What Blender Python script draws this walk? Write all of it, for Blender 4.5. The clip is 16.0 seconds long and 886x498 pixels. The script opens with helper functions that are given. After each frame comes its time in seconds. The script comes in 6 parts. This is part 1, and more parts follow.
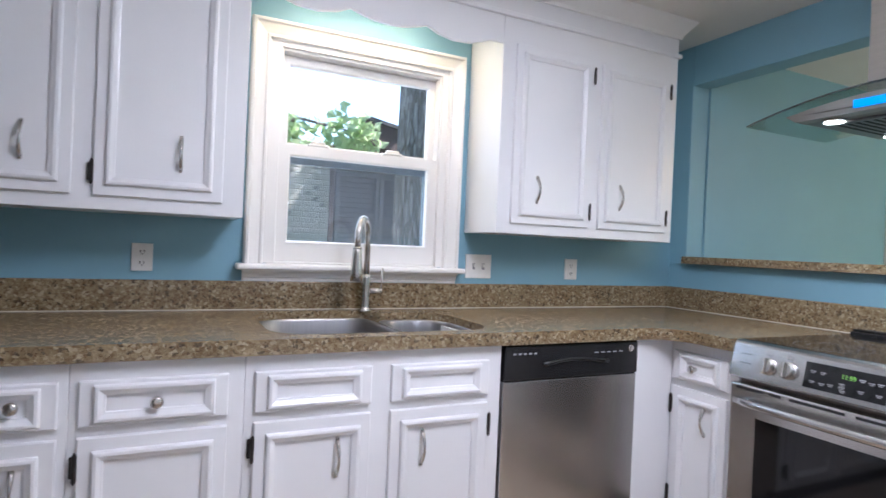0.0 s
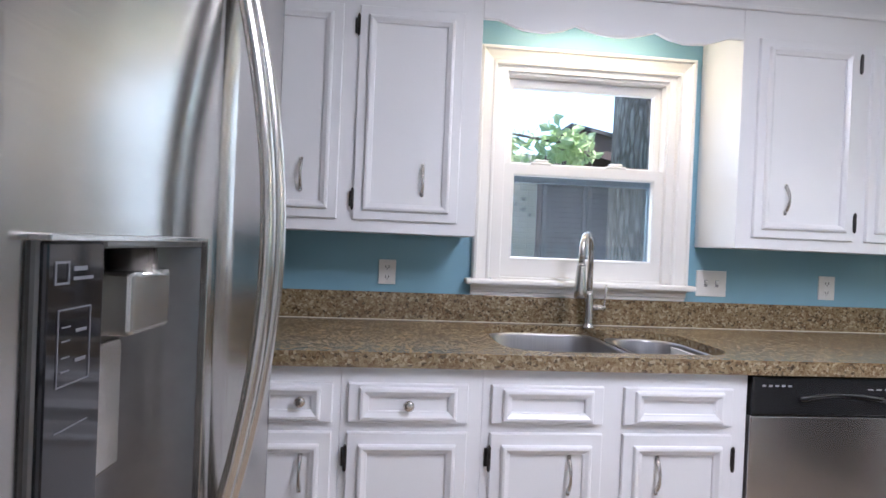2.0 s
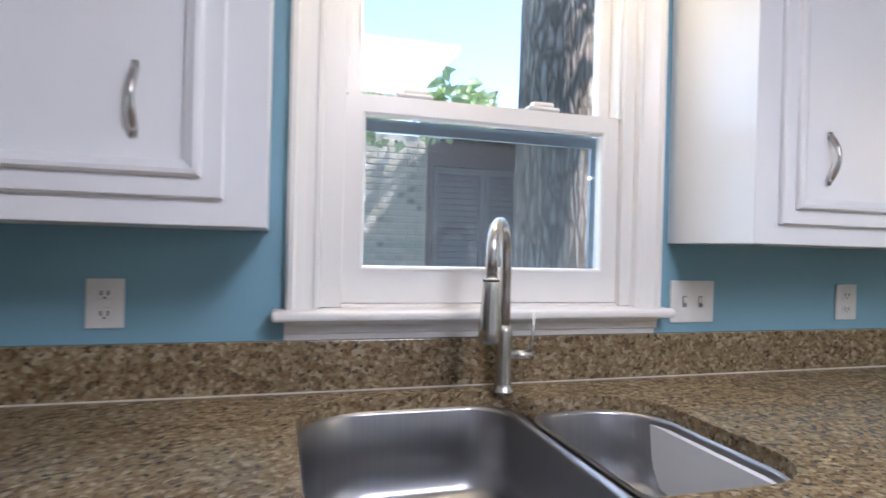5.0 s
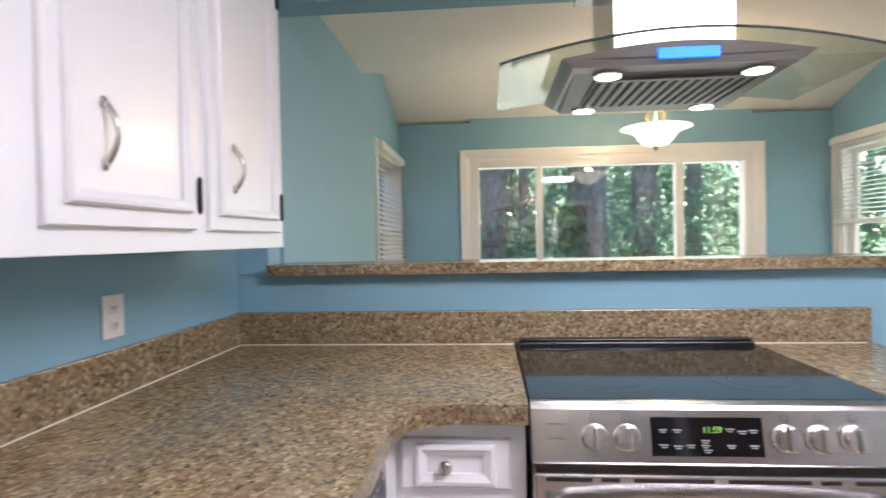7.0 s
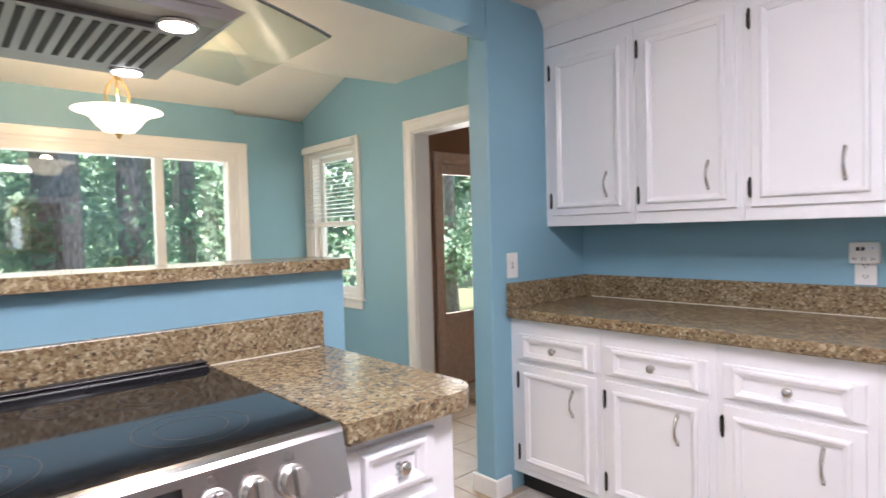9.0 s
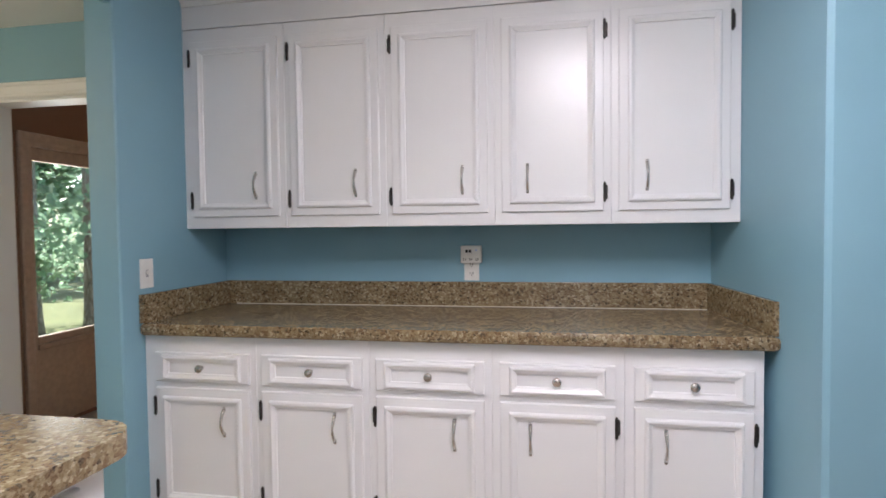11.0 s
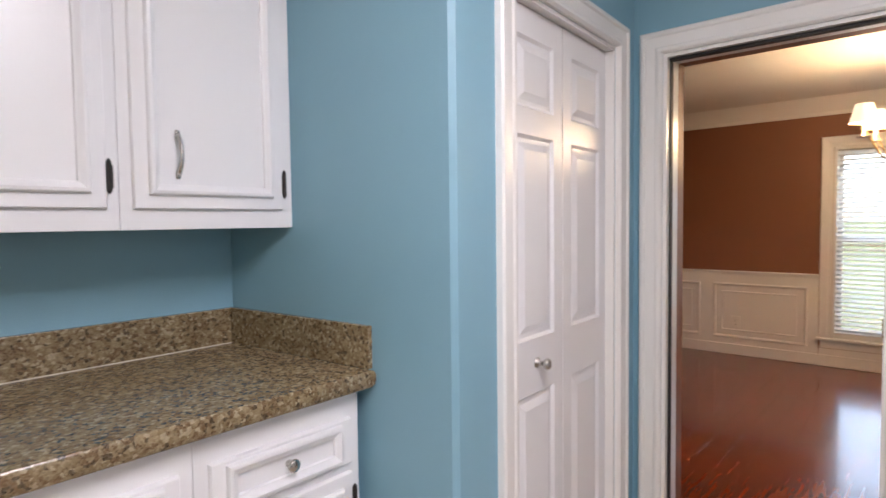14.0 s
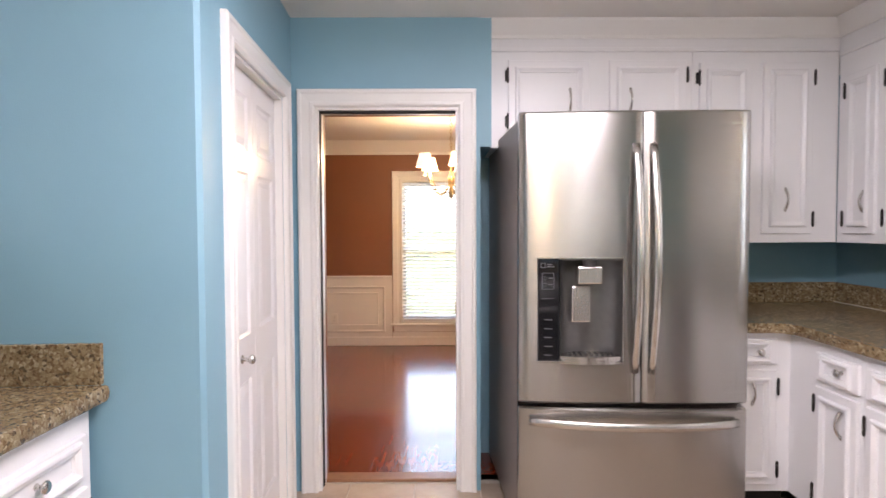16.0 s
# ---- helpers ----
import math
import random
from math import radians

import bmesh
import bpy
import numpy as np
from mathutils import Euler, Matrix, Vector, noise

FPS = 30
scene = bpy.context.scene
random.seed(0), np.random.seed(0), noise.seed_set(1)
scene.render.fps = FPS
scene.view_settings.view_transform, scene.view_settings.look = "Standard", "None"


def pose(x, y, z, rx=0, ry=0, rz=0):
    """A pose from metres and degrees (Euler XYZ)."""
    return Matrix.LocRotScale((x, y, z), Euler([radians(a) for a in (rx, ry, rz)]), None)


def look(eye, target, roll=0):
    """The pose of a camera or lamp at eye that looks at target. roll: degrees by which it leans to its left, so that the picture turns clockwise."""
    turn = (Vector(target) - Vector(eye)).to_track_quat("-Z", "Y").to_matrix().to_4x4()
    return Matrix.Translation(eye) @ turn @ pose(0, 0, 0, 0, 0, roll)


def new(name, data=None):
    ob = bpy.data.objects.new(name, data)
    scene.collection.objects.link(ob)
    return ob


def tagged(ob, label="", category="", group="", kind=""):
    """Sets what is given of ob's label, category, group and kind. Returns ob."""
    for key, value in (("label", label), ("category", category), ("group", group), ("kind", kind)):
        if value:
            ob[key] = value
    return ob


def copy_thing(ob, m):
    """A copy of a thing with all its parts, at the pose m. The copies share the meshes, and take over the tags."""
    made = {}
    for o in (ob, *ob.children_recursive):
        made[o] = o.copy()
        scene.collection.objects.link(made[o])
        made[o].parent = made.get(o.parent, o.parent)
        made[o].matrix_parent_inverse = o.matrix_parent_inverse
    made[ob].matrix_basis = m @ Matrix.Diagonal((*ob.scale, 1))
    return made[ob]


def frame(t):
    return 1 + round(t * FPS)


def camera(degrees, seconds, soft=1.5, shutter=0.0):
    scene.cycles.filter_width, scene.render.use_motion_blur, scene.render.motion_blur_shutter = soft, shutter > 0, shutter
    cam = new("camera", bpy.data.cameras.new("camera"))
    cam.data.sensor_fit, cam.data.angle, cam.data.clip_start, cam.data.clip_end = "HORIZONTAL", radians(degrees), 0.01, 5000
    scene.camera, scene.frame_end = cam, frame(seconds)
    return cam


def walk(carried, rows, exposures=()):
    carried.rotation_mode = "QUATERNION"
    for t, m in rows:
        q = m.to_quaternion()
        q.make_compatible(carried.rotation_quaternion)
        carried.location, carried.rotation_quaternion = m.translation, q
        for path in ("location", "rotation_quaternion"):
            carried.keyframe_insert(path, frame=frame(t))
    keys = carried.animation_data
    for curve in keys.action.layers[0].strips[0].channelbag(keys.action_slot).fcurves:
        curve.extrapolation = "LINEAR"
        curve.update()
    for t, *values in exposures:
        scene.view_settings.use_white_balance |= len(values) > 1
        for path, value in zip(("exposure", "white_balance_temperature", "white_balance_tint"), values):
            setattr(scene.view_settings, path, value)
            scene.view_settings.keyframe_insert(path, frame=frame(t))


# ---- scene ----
cam = camera(75.8, 16.0, shutter=0.25)
PATH = [
    (0, (0.188, 0.315, 1.184), (1.053, 2.119, 1.176), 2.5),
    (0.5, (0.151, 0.322, 1.192), (0.822, 2.206, 1.182), 2.6),
    (1, (0.127, 0.317, 1.209), (0.623, 2.254, 1.195), 2.5),
    (1.5, (0.102, 0.31, 1.219), (0.435, 2.282, 1.206), 2.5),
    (2, (0.085, 0.315, 1.22), (0.285, 2.305, 1.205), 2.4),
    (2.5, (0.083, 0.345, 1.219), (0.197, 2.341, 1.199), 2.3),
    (3, (0.114, 0.515, 1.219), (0.186, 2.514, 1.205), 2.1),
    (3.2, (0.119, 0.609, 1.218), (0.189, 2.608, 1.211), 2.2),
    (5.3, (0.474, 1.535, 1.231), (1.300, 3.357, 1.219), 1.0),
    (5.5, (0.494, 1.615, 1.208), (1.580, 3.294, 1.214), 0.6),
    (6, (0.628, 1.748, 1.219), (2.177, 3.010, 1.221), -0.5),
    (6.5, (0.697, 1.796, 1.253), (2.552, 2.542, 1.231), -0.7),
    (7, (0.757, 1.792, 1.268), (2.75, 1.958, 1.237), -1.1),
    (7.5, (0.813, 1.756, 1.277), (2.786, 1.427, 1.236), -1.5),
    (8, (0.908, 1.652, 1.269), (2.775, 0.937, 1.217), -1.7),
    (8.5, (1.037, 1.545, 1.273), (2.72, 0.467, 1.212), -1.7),
    (9, (1.084, 1.498, 1.271), (2.567, 0.158, 1.209), -1.5),
    (9.5, (1.12, 1.483, 1.277), (2.284, -0.142, 1.215), -1.3),
    (9.7, (1.112, 1.52, 1.298), (2.158, -0.184, 1.228), -1.0),
    (11.8, (1.346, 1.44, 1.26), (1.298, -0.558, 1.192), -1.3),
    (12, (1.352, 1.362, 1.279), (1.196, -0.631, 1.213), -1.4),
    (12.5, (1.381, 1.162, 1.27), (0.969, -0.794, 1.214), -1.4),
    (13, (1.465, 0.968, 1.292), (0.663, -0.863, 1.216), -1.6),
    (13.5, (1.534, 0.772, 1.269), (0.335, -0.828, 1.2), -1.1),
    (14, (1.54, 0.595, 1.294), (0.026, -0.708, 1.198), -0.7),
    (14.5, (1.627, 0.504, 1.339), (-0.11, -0.481, 1.215), -0.1),
    (15, (1.773, 0.386, 1.317), (-0.157, -0.131, 1.232), -0.1),
    (15.5, (1.931, 0.354, 1.335), (-0.061, 0.196, 1.257), -0.1),
    (16, (2.114, 0.404, 1.336), (0.116, 0.413, 1.262), -0.2),
]
EXPOSURES = [(0, 2.44, 5650, 12), (3.2, 2.38, 5750, 13), (5.5, 2.22, 5740, 13), (6, 2.38, 5800, 15), (7, 2.68, 6150, 17), (7.5, 2.92, 6200, 18), (8, 3.10, 6150, 18), (9, 2.80, 6250, 18), (9.7, 2.60, 6300, 16), (11.8, 2.34, 6400, 14), (13, 2.34, 6450, 14), (14.5, 2.43, 6500, 17), (15.5, 2.68, 6550, 19), (16, 2.84, 6600, 19)]
walk(cam, [(t, look(eye, target, roll)) for t, eye, target, roll in PATH], EXPOSURES)

SKY_STRENGTH, SUN_STRENGTH = 0.15, 4.5

# ---- world and sun ----
world = bpy.data.worlds.new("world")
scene.world = world
world.use_nodes = True
wn = world.node_tree.nodes
sky = wn.new("ShaderNodeTexSky")
sky.sky_type, sky.sun_disc = "NISHITA", False
sky.sun_elevation, sky.sun_rotation = radians(58), radians(115)
wn["Background"].inputs["Strength"].default_value = SKY_STRENGTH
world.node_tree.links.new(sky.outputs["Color"], wn["Background"].inputs["Color"])
sun = new("sun", bpy.data.lights.new("sun", "SUN"))
sun.data.energy, sun.data.angle, sun.data.color = SUN_STRENGTH, radians(0.6), (1.0, 0.95, 0.88)
sun_way = Vector((math.sin(radians(115)) * math.cos(radians(58)), math.cos(radians(115)) * math.cos(radians(58)), math.sin(radians(58))))
sun.matrix_world = look((0, 0, 20), Vector((0, 0, 20)) - sun_way)


def area(name, m, sx, sy, watts, color):
    lamp = new(name, bpy.data.lights.new(name, "AREA"))
    lamp.data.shape, lamp.data.size, lamp.data.size_y, lamp.data.energy, lamp.data.color = "RECTANGLE", sx, sy, watts, color
    lamp.matrix_world = m
    return lamp


def bulb(name, place, watts, color, radius=0.03):
    lamp = new(name, bpy.data.lights.new(name, "POINT"))
    lamp.data.energy, lamp.data.color, lamp.data.shadow_soft_size = watts, color, radius
    lamp.location = place
    return lamp


COOL, WARM, DAY = (1.0, 0.94, 1.03), (1.0, 0.72, 0.42), (0.82, 0.92, 1.0)
area("kitchen_ceiling_lamp", look((1.08, 0.82, 2.262), (1.08, 0.82, 0)), 0.50, 0.92, 4.1, COOL)
for ly in (0.52, 1.12):
    bulb("kitchen_ceiling_tube", (1.08, ly, 2.285), 1.35, COOL, 0.06)
area("valance_lamp", look((0.93, 2.52, 2.185), (0.93, 2.6, 0)), 0.60, 0.05, 0.74, (1.0, 0.75, 0.45))
for lx in (2.205, 2.570):
    for ly in (1.137, 1.494):
        area("hood_lamp", look((lx, ly, 1.655), (lx, ly, 0)), 0.05, 0.05, 0.30, (1.0, 0.97, 0.95))
bulb("pendant_lamp", (4.63, 0.69, 1.99), 6.0, WARM, 0.05)
for k in range(5):
    a = radians(72 * k + 155)
    bulb("chandelier_lamp", (-2.73 + 0.25 * math.cos(a), 0.497 + 0.25 * math.sin(a), 1.895), 1.5, WARM, 0.02)
area("north_window_light", look((0.93, 3.10, 1.62), (1.1, 0, 1.0)), 0.9, 0.95, 1.8, DAY)
area("east_window_light", look((6.05, 0.74, 1.35), (0, 0.74, 1.1)), 2.3, 1.2, 2.8, (0.93, 1.0, 0.84))
area("south_window_light", look((5.39, -1.32, 1.35), (5.0, 3, 1.1)), 0.7, 1.2, 0.8, (0.85, 1.0, 0.9))
area("lobby_door_light", look((4.85, -1.95, 1.25), (0, -1.95, 0.9)), 0.8, 1.1, 4.5, (1.0, 1.0, 0.92))
area("dining_window_light", look((-4.5, 0.45, 1.15), (0, 0.45, 0.9)), 0.9, 1.5, 3.4, (0.72, 0.87, 1.0))


# ---- materials ----
def material(name):
    mat = bpy.data.materials.new(name)
    mat.use_nodes = True
    nt = mat.node_tree
    return mat, nt, nt.nodes["Principled BSDF"]


def node(nt, kind, **values):
    made = nt.nodes.new(kind)
    for key, value in values.items():
        made.inputs[key].default_value = value
    return made


def coords(nt, scale=(1, 1, 1)):
    tc, mp = nt.nodes.new("ShaderNodeTexCoord"), nt.nodes.new("ShaderNodeMapping")
    mp.inputs["Scale"].default_value = scale
    nt.links.new(tc.outputs["Object"], mp.inputs["Vector"])
    return mp.outputs["Vector"]


def ramp(nt, fac, stops, constant=False):
    r = nt.nodes.new("ShaderNodeValToRGB")
    r.color_ramp.interpolation = "CONSTANT" if constant else "LINEAR"
    while len(r.color_ramp.elements) < len(stops):
        r.color_ramp.elements.new(0.5)
    for el, (at, col) in zip(r.color_ramp.elements, stops):
        el.position, el.color = at, (*col, 1)
    nt.links.new(fac, r.inputs["Fac"])
    return r.outputs["Color"]


def bump(nt, bs, height, strength, distance):
    b = node(nt, "ShaderNodeBump", Strength=strength, Distance=distance)
    nt.links.new(height, b.inputs["Height"])
    nt.links.new(b.outputs["Normal"], bs.inputs["Normal"])


def painted(name, color, rough, vary=0.04, relief=0.15, grain=220.0, coat=0.0):
    """Paint with faint patchy tone, roller or brush grain."""
    mat, nt, bs = material(name)
    v = coords(nt)
    big = node(nt, "ShaderNodeTexNoise", Scale=1.7, Detail=4.0)
    fine = node(nt, "ShaderNodeTexNoise", Scale=grain, Detail=2.0)
    nt.links.new(v, big.inputs["Vector"]), nt.links.new(v, fine.inputs["Vector"])
    lo = tuple(c * (1 - vary) for c in color)
    hi = tuple(min(1, c * (1 + vary)) for c in color)
    nt.links.new(ramp(nt, big.outputs["Fac"], [(0.3, lo), (0.7, hi)]), bs.inputs["Base Color"])
    rr = node(nt, "ShaderNodeMapRange")
    rr.inputs["To Min"].default_value, rr.inputs["To Max"].default_value = rough * 0.85, rough * 1.15
    nt.links.new(big.outputs["Fac"], rr.inputs["Value"]), nt.links.new(rr.outputs["Result"], bs.inputs["Roughness"])
    bs.inputs["Coat Weight"].default_value, bs.inputs["Coat Roughness"].default_value = coat, 0.22
    bump(nt, bs, fine.outputs["Fac"], relief, 0.002)
    return mat


def plain(name, color, rough, metal=0.0, vary=0.1, scale=30.0):
    mat, nt, bs = material(name)
    n = node(nt, "ShaderNodeTexNoise", Scale=scale, Detail=3.0)
    nt.links.new(coords(nt), n.inputs["Vector"])
    nt.links.new(ramp(nt, n.outputs["Fac"], [(0.3, tuple(c * (1 - vary) for c in color)), (0.7, tuple(min(1, c * (1 + vary)) for c in color))]), bs.inputs["Base Color"])
    bs.inputs["Roughness"].default_value, bs.inputs["Metallic"].default_value = rough, metal
    return mat


def brushed(name, color, rough, stretch=(2, 2, 260), upright=False):
    """Brushed steel: fine streaks across the stretch axis."""
    mat, nt, bs = material(name)
    n = node(nt, "ShaderNodeTexNoise", Scale=1.0, Detail=3.0)
    nt.links.new(coords(nt, stretch), n.inputs["Vector"])
    smudge = node(nt, "ShaderNodeTexNoise", Scale=5.0, Detail=4.0)
    nt.links.new(coords(nt), smudge.inputs["Vector"])
    nt.links.new(ramp(nt, n.outputs["Fac"], [(0.3, tuple(c * 0.9 for c in color)), (0.7, color)]), bs.inputs["Base Color"])
    rr = node(nt, "ShaderNodeMapRange")
    rr.inputs["To Min"].default_value, rr.inputs["To Max"].default_value = rough * 0.93, rough * 1.1
    nt.links.new(smudge.outputs["Fac"], rr.inputs["Value"]), nt.links.new(rr.outputs["Result"], bs.inputs["Roughness"])
    bs.inputs["Metallic"].default_value = 1.0
    bs.inputs["Anisotropic"].default_value = 0.85 if upright else 0.4
    if upright:
        tangent = nt.nodes.new("ShaderNodeTangent")
        tangent.direction_type, tangent.axis = "RADIAL", "Z"
        nt.links.new(tangent.outputs["Tangent"], bs.inputs["Tangent"])
        bs.inputs["Anisotropic Rotation"].default_value = 0.25
    bump(nt, bs, n.outputs["Fac"], 0.02, 0.0004)
    return mat


def granite():
    mat, nt, bs = material("granite")
    v = coords(nt)
    warp = node(nt, "ShaderNodeTexNoise", Scale=60.0, Detail=2.0)
    nt.links.new(v, warp.inputs["Vector"])
    mixv = nt.nodes.new("ShaderNodeMix")
    mixv.data_type, mixv.blend_type = "RGBA", "ADD"
    mixv.inputs["Factor"].default_value = 0.012
    nt.links.new(v, mixv.inputs["A"]), nt.links.new(warp.outputs["Color"], mixv.inputs["B"])
    wv = mixv.outputs["Result"]
    a, b = node(nt, "ShaderNodeTexVoronoi", Scale=115.0), node(nt, "ShaderNodeTexVoronoi", Scale=270.0)
    big = node(nt, "ShaderNodeTexNoise", Scale=9.0, Detail=5.0)
    for t in (a, b):
        nt.links.new(wv, t.inputs["Vector"])
    nt.links.new(v, big.inputs["Vector"])
    sepa, sepb = nt.nodes.new("ShaderNodeSeparateColor"), nt.nodes.new("ShaderNodeSeparateColor")
    nt.links.new(a.outputs["Color"], sepa.inputs["Color"]), nt.links.new(b.outputs["Color"], sepb.inputs["Color"])
    ca = ramp(nt, sepa.outputs["Red"], [(0.0, (0.039, 0.026, 0.016)), (0.09, (0.154, 0.092, 0.044)), (0.3, (0.225, 0.162, 0.086)), (0.58, (0.308, 0.240, 0.140)), (0.87, (0.450, 0.385, 0.260))], True)
    cb = ramp(nt, sepb.outputs["Green"], [(0.0, (0.033, 0.024, 0.016)), (0.1, (0.170, 0.122, 0.062)), (0.4, (0.275, 0.214, 0.121)), (0.8, (0.395, 0.335, 0.218))], True)
    m1 = nt.nodes.new("ShaderNodeMix")
    m1.data_type = "RGBA"
    m1.inputs["Factor"].default_value = 0.33
    nt.links.new(ca, m1.inputs["A"]), nt.links.new(cb, m1.inputs["B"])
    m2 = nt.nodes.new("ShaderNodeMix")
    m2.data_type, m2.blend_type = "RGBA", "MULTIPLY"
    m2.inputs["Factor"].default_value = 0.55
    nt.links.new(m1.outputs["Result"], m2.inputs["A"])
    nt.links.new(ramp(nt, big.outputs["Fac"], [(0.3, (0.62, 0.58, 0.55)), (0.7, (1.0, 1.0, 1.0))]), m2.inputs["B"])
    nt.links.new(m2.outputs["Result"], bs.inputs["Base Color"])
    bs.inputs["Roughness"].default_value = 0.2
    bs.inputs["Specular IOR Level"].default_value = 0.5
    return mat


def glass(name, tint=(1, 1, 1), rough=0.0, clear=0.9, shine=0.05):
    """Thin pane: mostly clear with a mirror-like share."""
    mat, nt, bs = material(name)
    out = nt.nodes["Material Output"]
    nt.nodes.remove(bs)
    tr, gl, fr, mx = nt.nodes.new("ShaderNodeBsdfTransparent"), node(nt, "ShaderNodeBsdfGlossy", Roughness=rough), nt.nodes.new("ShaderNodeLayerWeight"), nt.nodes.new("ShaderNodeMixShader")
    tr.inputs["Color"].default_value = (*(c * clear for c in tint), 1)
    pw, ml = nt.nodes.new("ShaderNodeMath"), nt.nodes.new("ShaderNodeMath")
    pw.operation, ml.operation = "POWER", "MULTIPLY_ADD"
    pw.inputs[1].default_value, ml.inputs[1].default_value, ml.inputs[2].default_value = 4.0, 0.7, shine
    nt.links.new(fr.outputs["Facing"], pw.inputs[0]), nt.links.new(pw.outputs[0], ml.inputs[0])
    nt.links.new(ml.outputs[0], mx.inputs["Fac"])
    nt.links.new(tr.outputs["BSDF"], mx.inputs[1]), nt.links.new(gl.outputs["BSDF"], mx.inputs[2])
    nt.links.new(mx.outputs["Shader"], out.inputs["Surface"])
    return mat


def mesh_screen():
    """Fine insect mesh that lets most light through."""
    mat, nt, bs = material("insect_screen")
    out, tr, mx = nt.nodes["Material Output"], nt.nodes.new("ShaderNodeBsdfTransparent"), nt.nodes.new("ShaderNodeMixShader")
    bs.inputs["Base Color"].default_value, bs.inputs["Roughness"].default_value = (0.60, 0.64, 0.68, 1), 0.6
    mx.inputs["Fac"].default_value = 0.09
    nt.links.new(tr.outputs["BSDF"], mx.inputs[1]), nt.links.new(bs.outputs["BSDF"], mx.inputs[2])
    nt.links.new(mx.outputs["Shader"], out.inputs["Surface"])
    return mat


def glowing(name, color, strength):
    mat, nt, bs = material(name)
    bs.inputs["Base Color"].default_value = (*color, 1)
    bs.inputs["Emission Color"].default_value = (*color, 1)
    bs.inputs["Emission Strength"].default_value = strength
    return mat


def wooden(name, dark, light, rough, scale=(1, 12, 12), coat=0.0):
    mat, nt, bs = material(name)
    info = nt.nodes.new("ShaderNodeObjectInfo")
    n = node(nt, "ShaderNodeTexNoise", Scale=3.0, Detail=6.0, Distortion=0.6)
    nt.links.new(coords(nt, scale), n.inputs["Vector"])
    mul = nt.nodes.new("ShaderNodeMix")
    mul.data_type, mul.blend_type = "RGBA", "MULTIPLY"
    mul.inputs["Factor"].default_value = 1.0
    nt.links.new(ramp(nt, n.outputs["Fac"], [(0.3, dark), (0.7, light)]), mul.inputs["A"])
    nt.links.new(ramp(nt, info.outputs["Random"], [(0.0, (0.8, 0.8, 0.8)), (1.0, (1.0, 1.0, 1.0))]), mul.inputs["B"])
    nt.links.new(mul.outputs["Result"], bs.inputs["Base Color"])
    bs.inputs["Roughness"].default_value = rough
    bs.inputs["Coat Weight"].default_value = coat
    bs.inputs["Coat Roughness"].default_value = 0.1
    bump(nt, bs, n.outputs["Fac"], 0.08, 0.002)
    return mat


def stone(name, tones, rough, scale, random_share=0.25, relief=0.3):
    mat, nt, bs = material(name)
    info = nt.nodes.new("ShaderNodeObjectInfo")
    n = node(nt, "ShaderNodeTexNoise", Scale=scale, Detail=7.0, Roughness=0.62)
    nt.links.new(coords(nt), n.inputs["Vector"])
    add = nt.nodes.new("ShaderNodeMath")
    add.operation = "MULTIPLY_ADD"
    nt.links.new(info.outputs["Random"], add.inputs[0])
    add.inputs[1].default_value = random_share
    nt.links.new(n.outputs["Fac"], add.inputs[2])
    nt.links.new(ramp(nt, add.outputs["Value"], tones), bs.inputs["Base Color"])
    bs.inputs["Roughness"].default_value = rough
    bump(nt, bs, n.outputs["Fac"], relief, 0.004)
    return mat


def bark():
    """Furrowed bark: upright plates with dark cracks between them."""
    mat, nt, bs = material("bark")
    cracks = node(nt, "ShaderNodeTexVoronoi", Scale=1.0)
    cracks.feature = "DISTANCE_TO_EDGE"
    warp = node(nt, "ShaderNodeTexNoise", Scale=7.0, Detail=4.0)
    nt.links.new(coords(nt), warp.inputs["Vector"])
    mixv = nt.nodes.new("ShaderNodeMix")
    mixv.data_type, mixv.blend_type = "RGBA", "ADD"
    mixv.inputs["Factor"].default_value = 1.0
    nt.links.new(coords(nt, (30, 30, 4.5)), mixv.inputs["A"]), nt.links.new(warp.outputs["Color"], mixv.inputs["B"])
    nt.links.new(mixv.outputs["Result"], cracks.inputs["Vector"])
    grain = node(nt, "ShaderNodeTexNoise", Scale=45.0, Detail=5.0)
    nt.links.new(coords(nt, (1, 1, 0.35)), grain.inputs["Vector"])
    mul = nt.nodes.new("ShaderNodeMix")
    mul.data_type, mul.blend_type = "RGBA", "MULTIPLY"
    mul.inputs["Factor"].default_value = 1.0
    nt.links.new(ramp(nt, cracks.outputs["Distance"], [(0.0, (0.36, 0.32, 0.29)), (0.22, (1, 1, 1))]), mul.inputs["A"])
    nt.links.new(ramp(nt, grain.outputs["Fac"], [(0.3, (0.27, 0.22, 0.18)), (0.7, (0.52, 0.45, 0.38))]), mul.inputs["B"])
    nt.links.new(mul.outputs["Result"], bs.inputs["Base Color"])
    bs.inputs["Roughness"].default_value = 0.9
    bump(nt, bs, mul.outputs["Result"], 0.8, 0.03)
    return mat


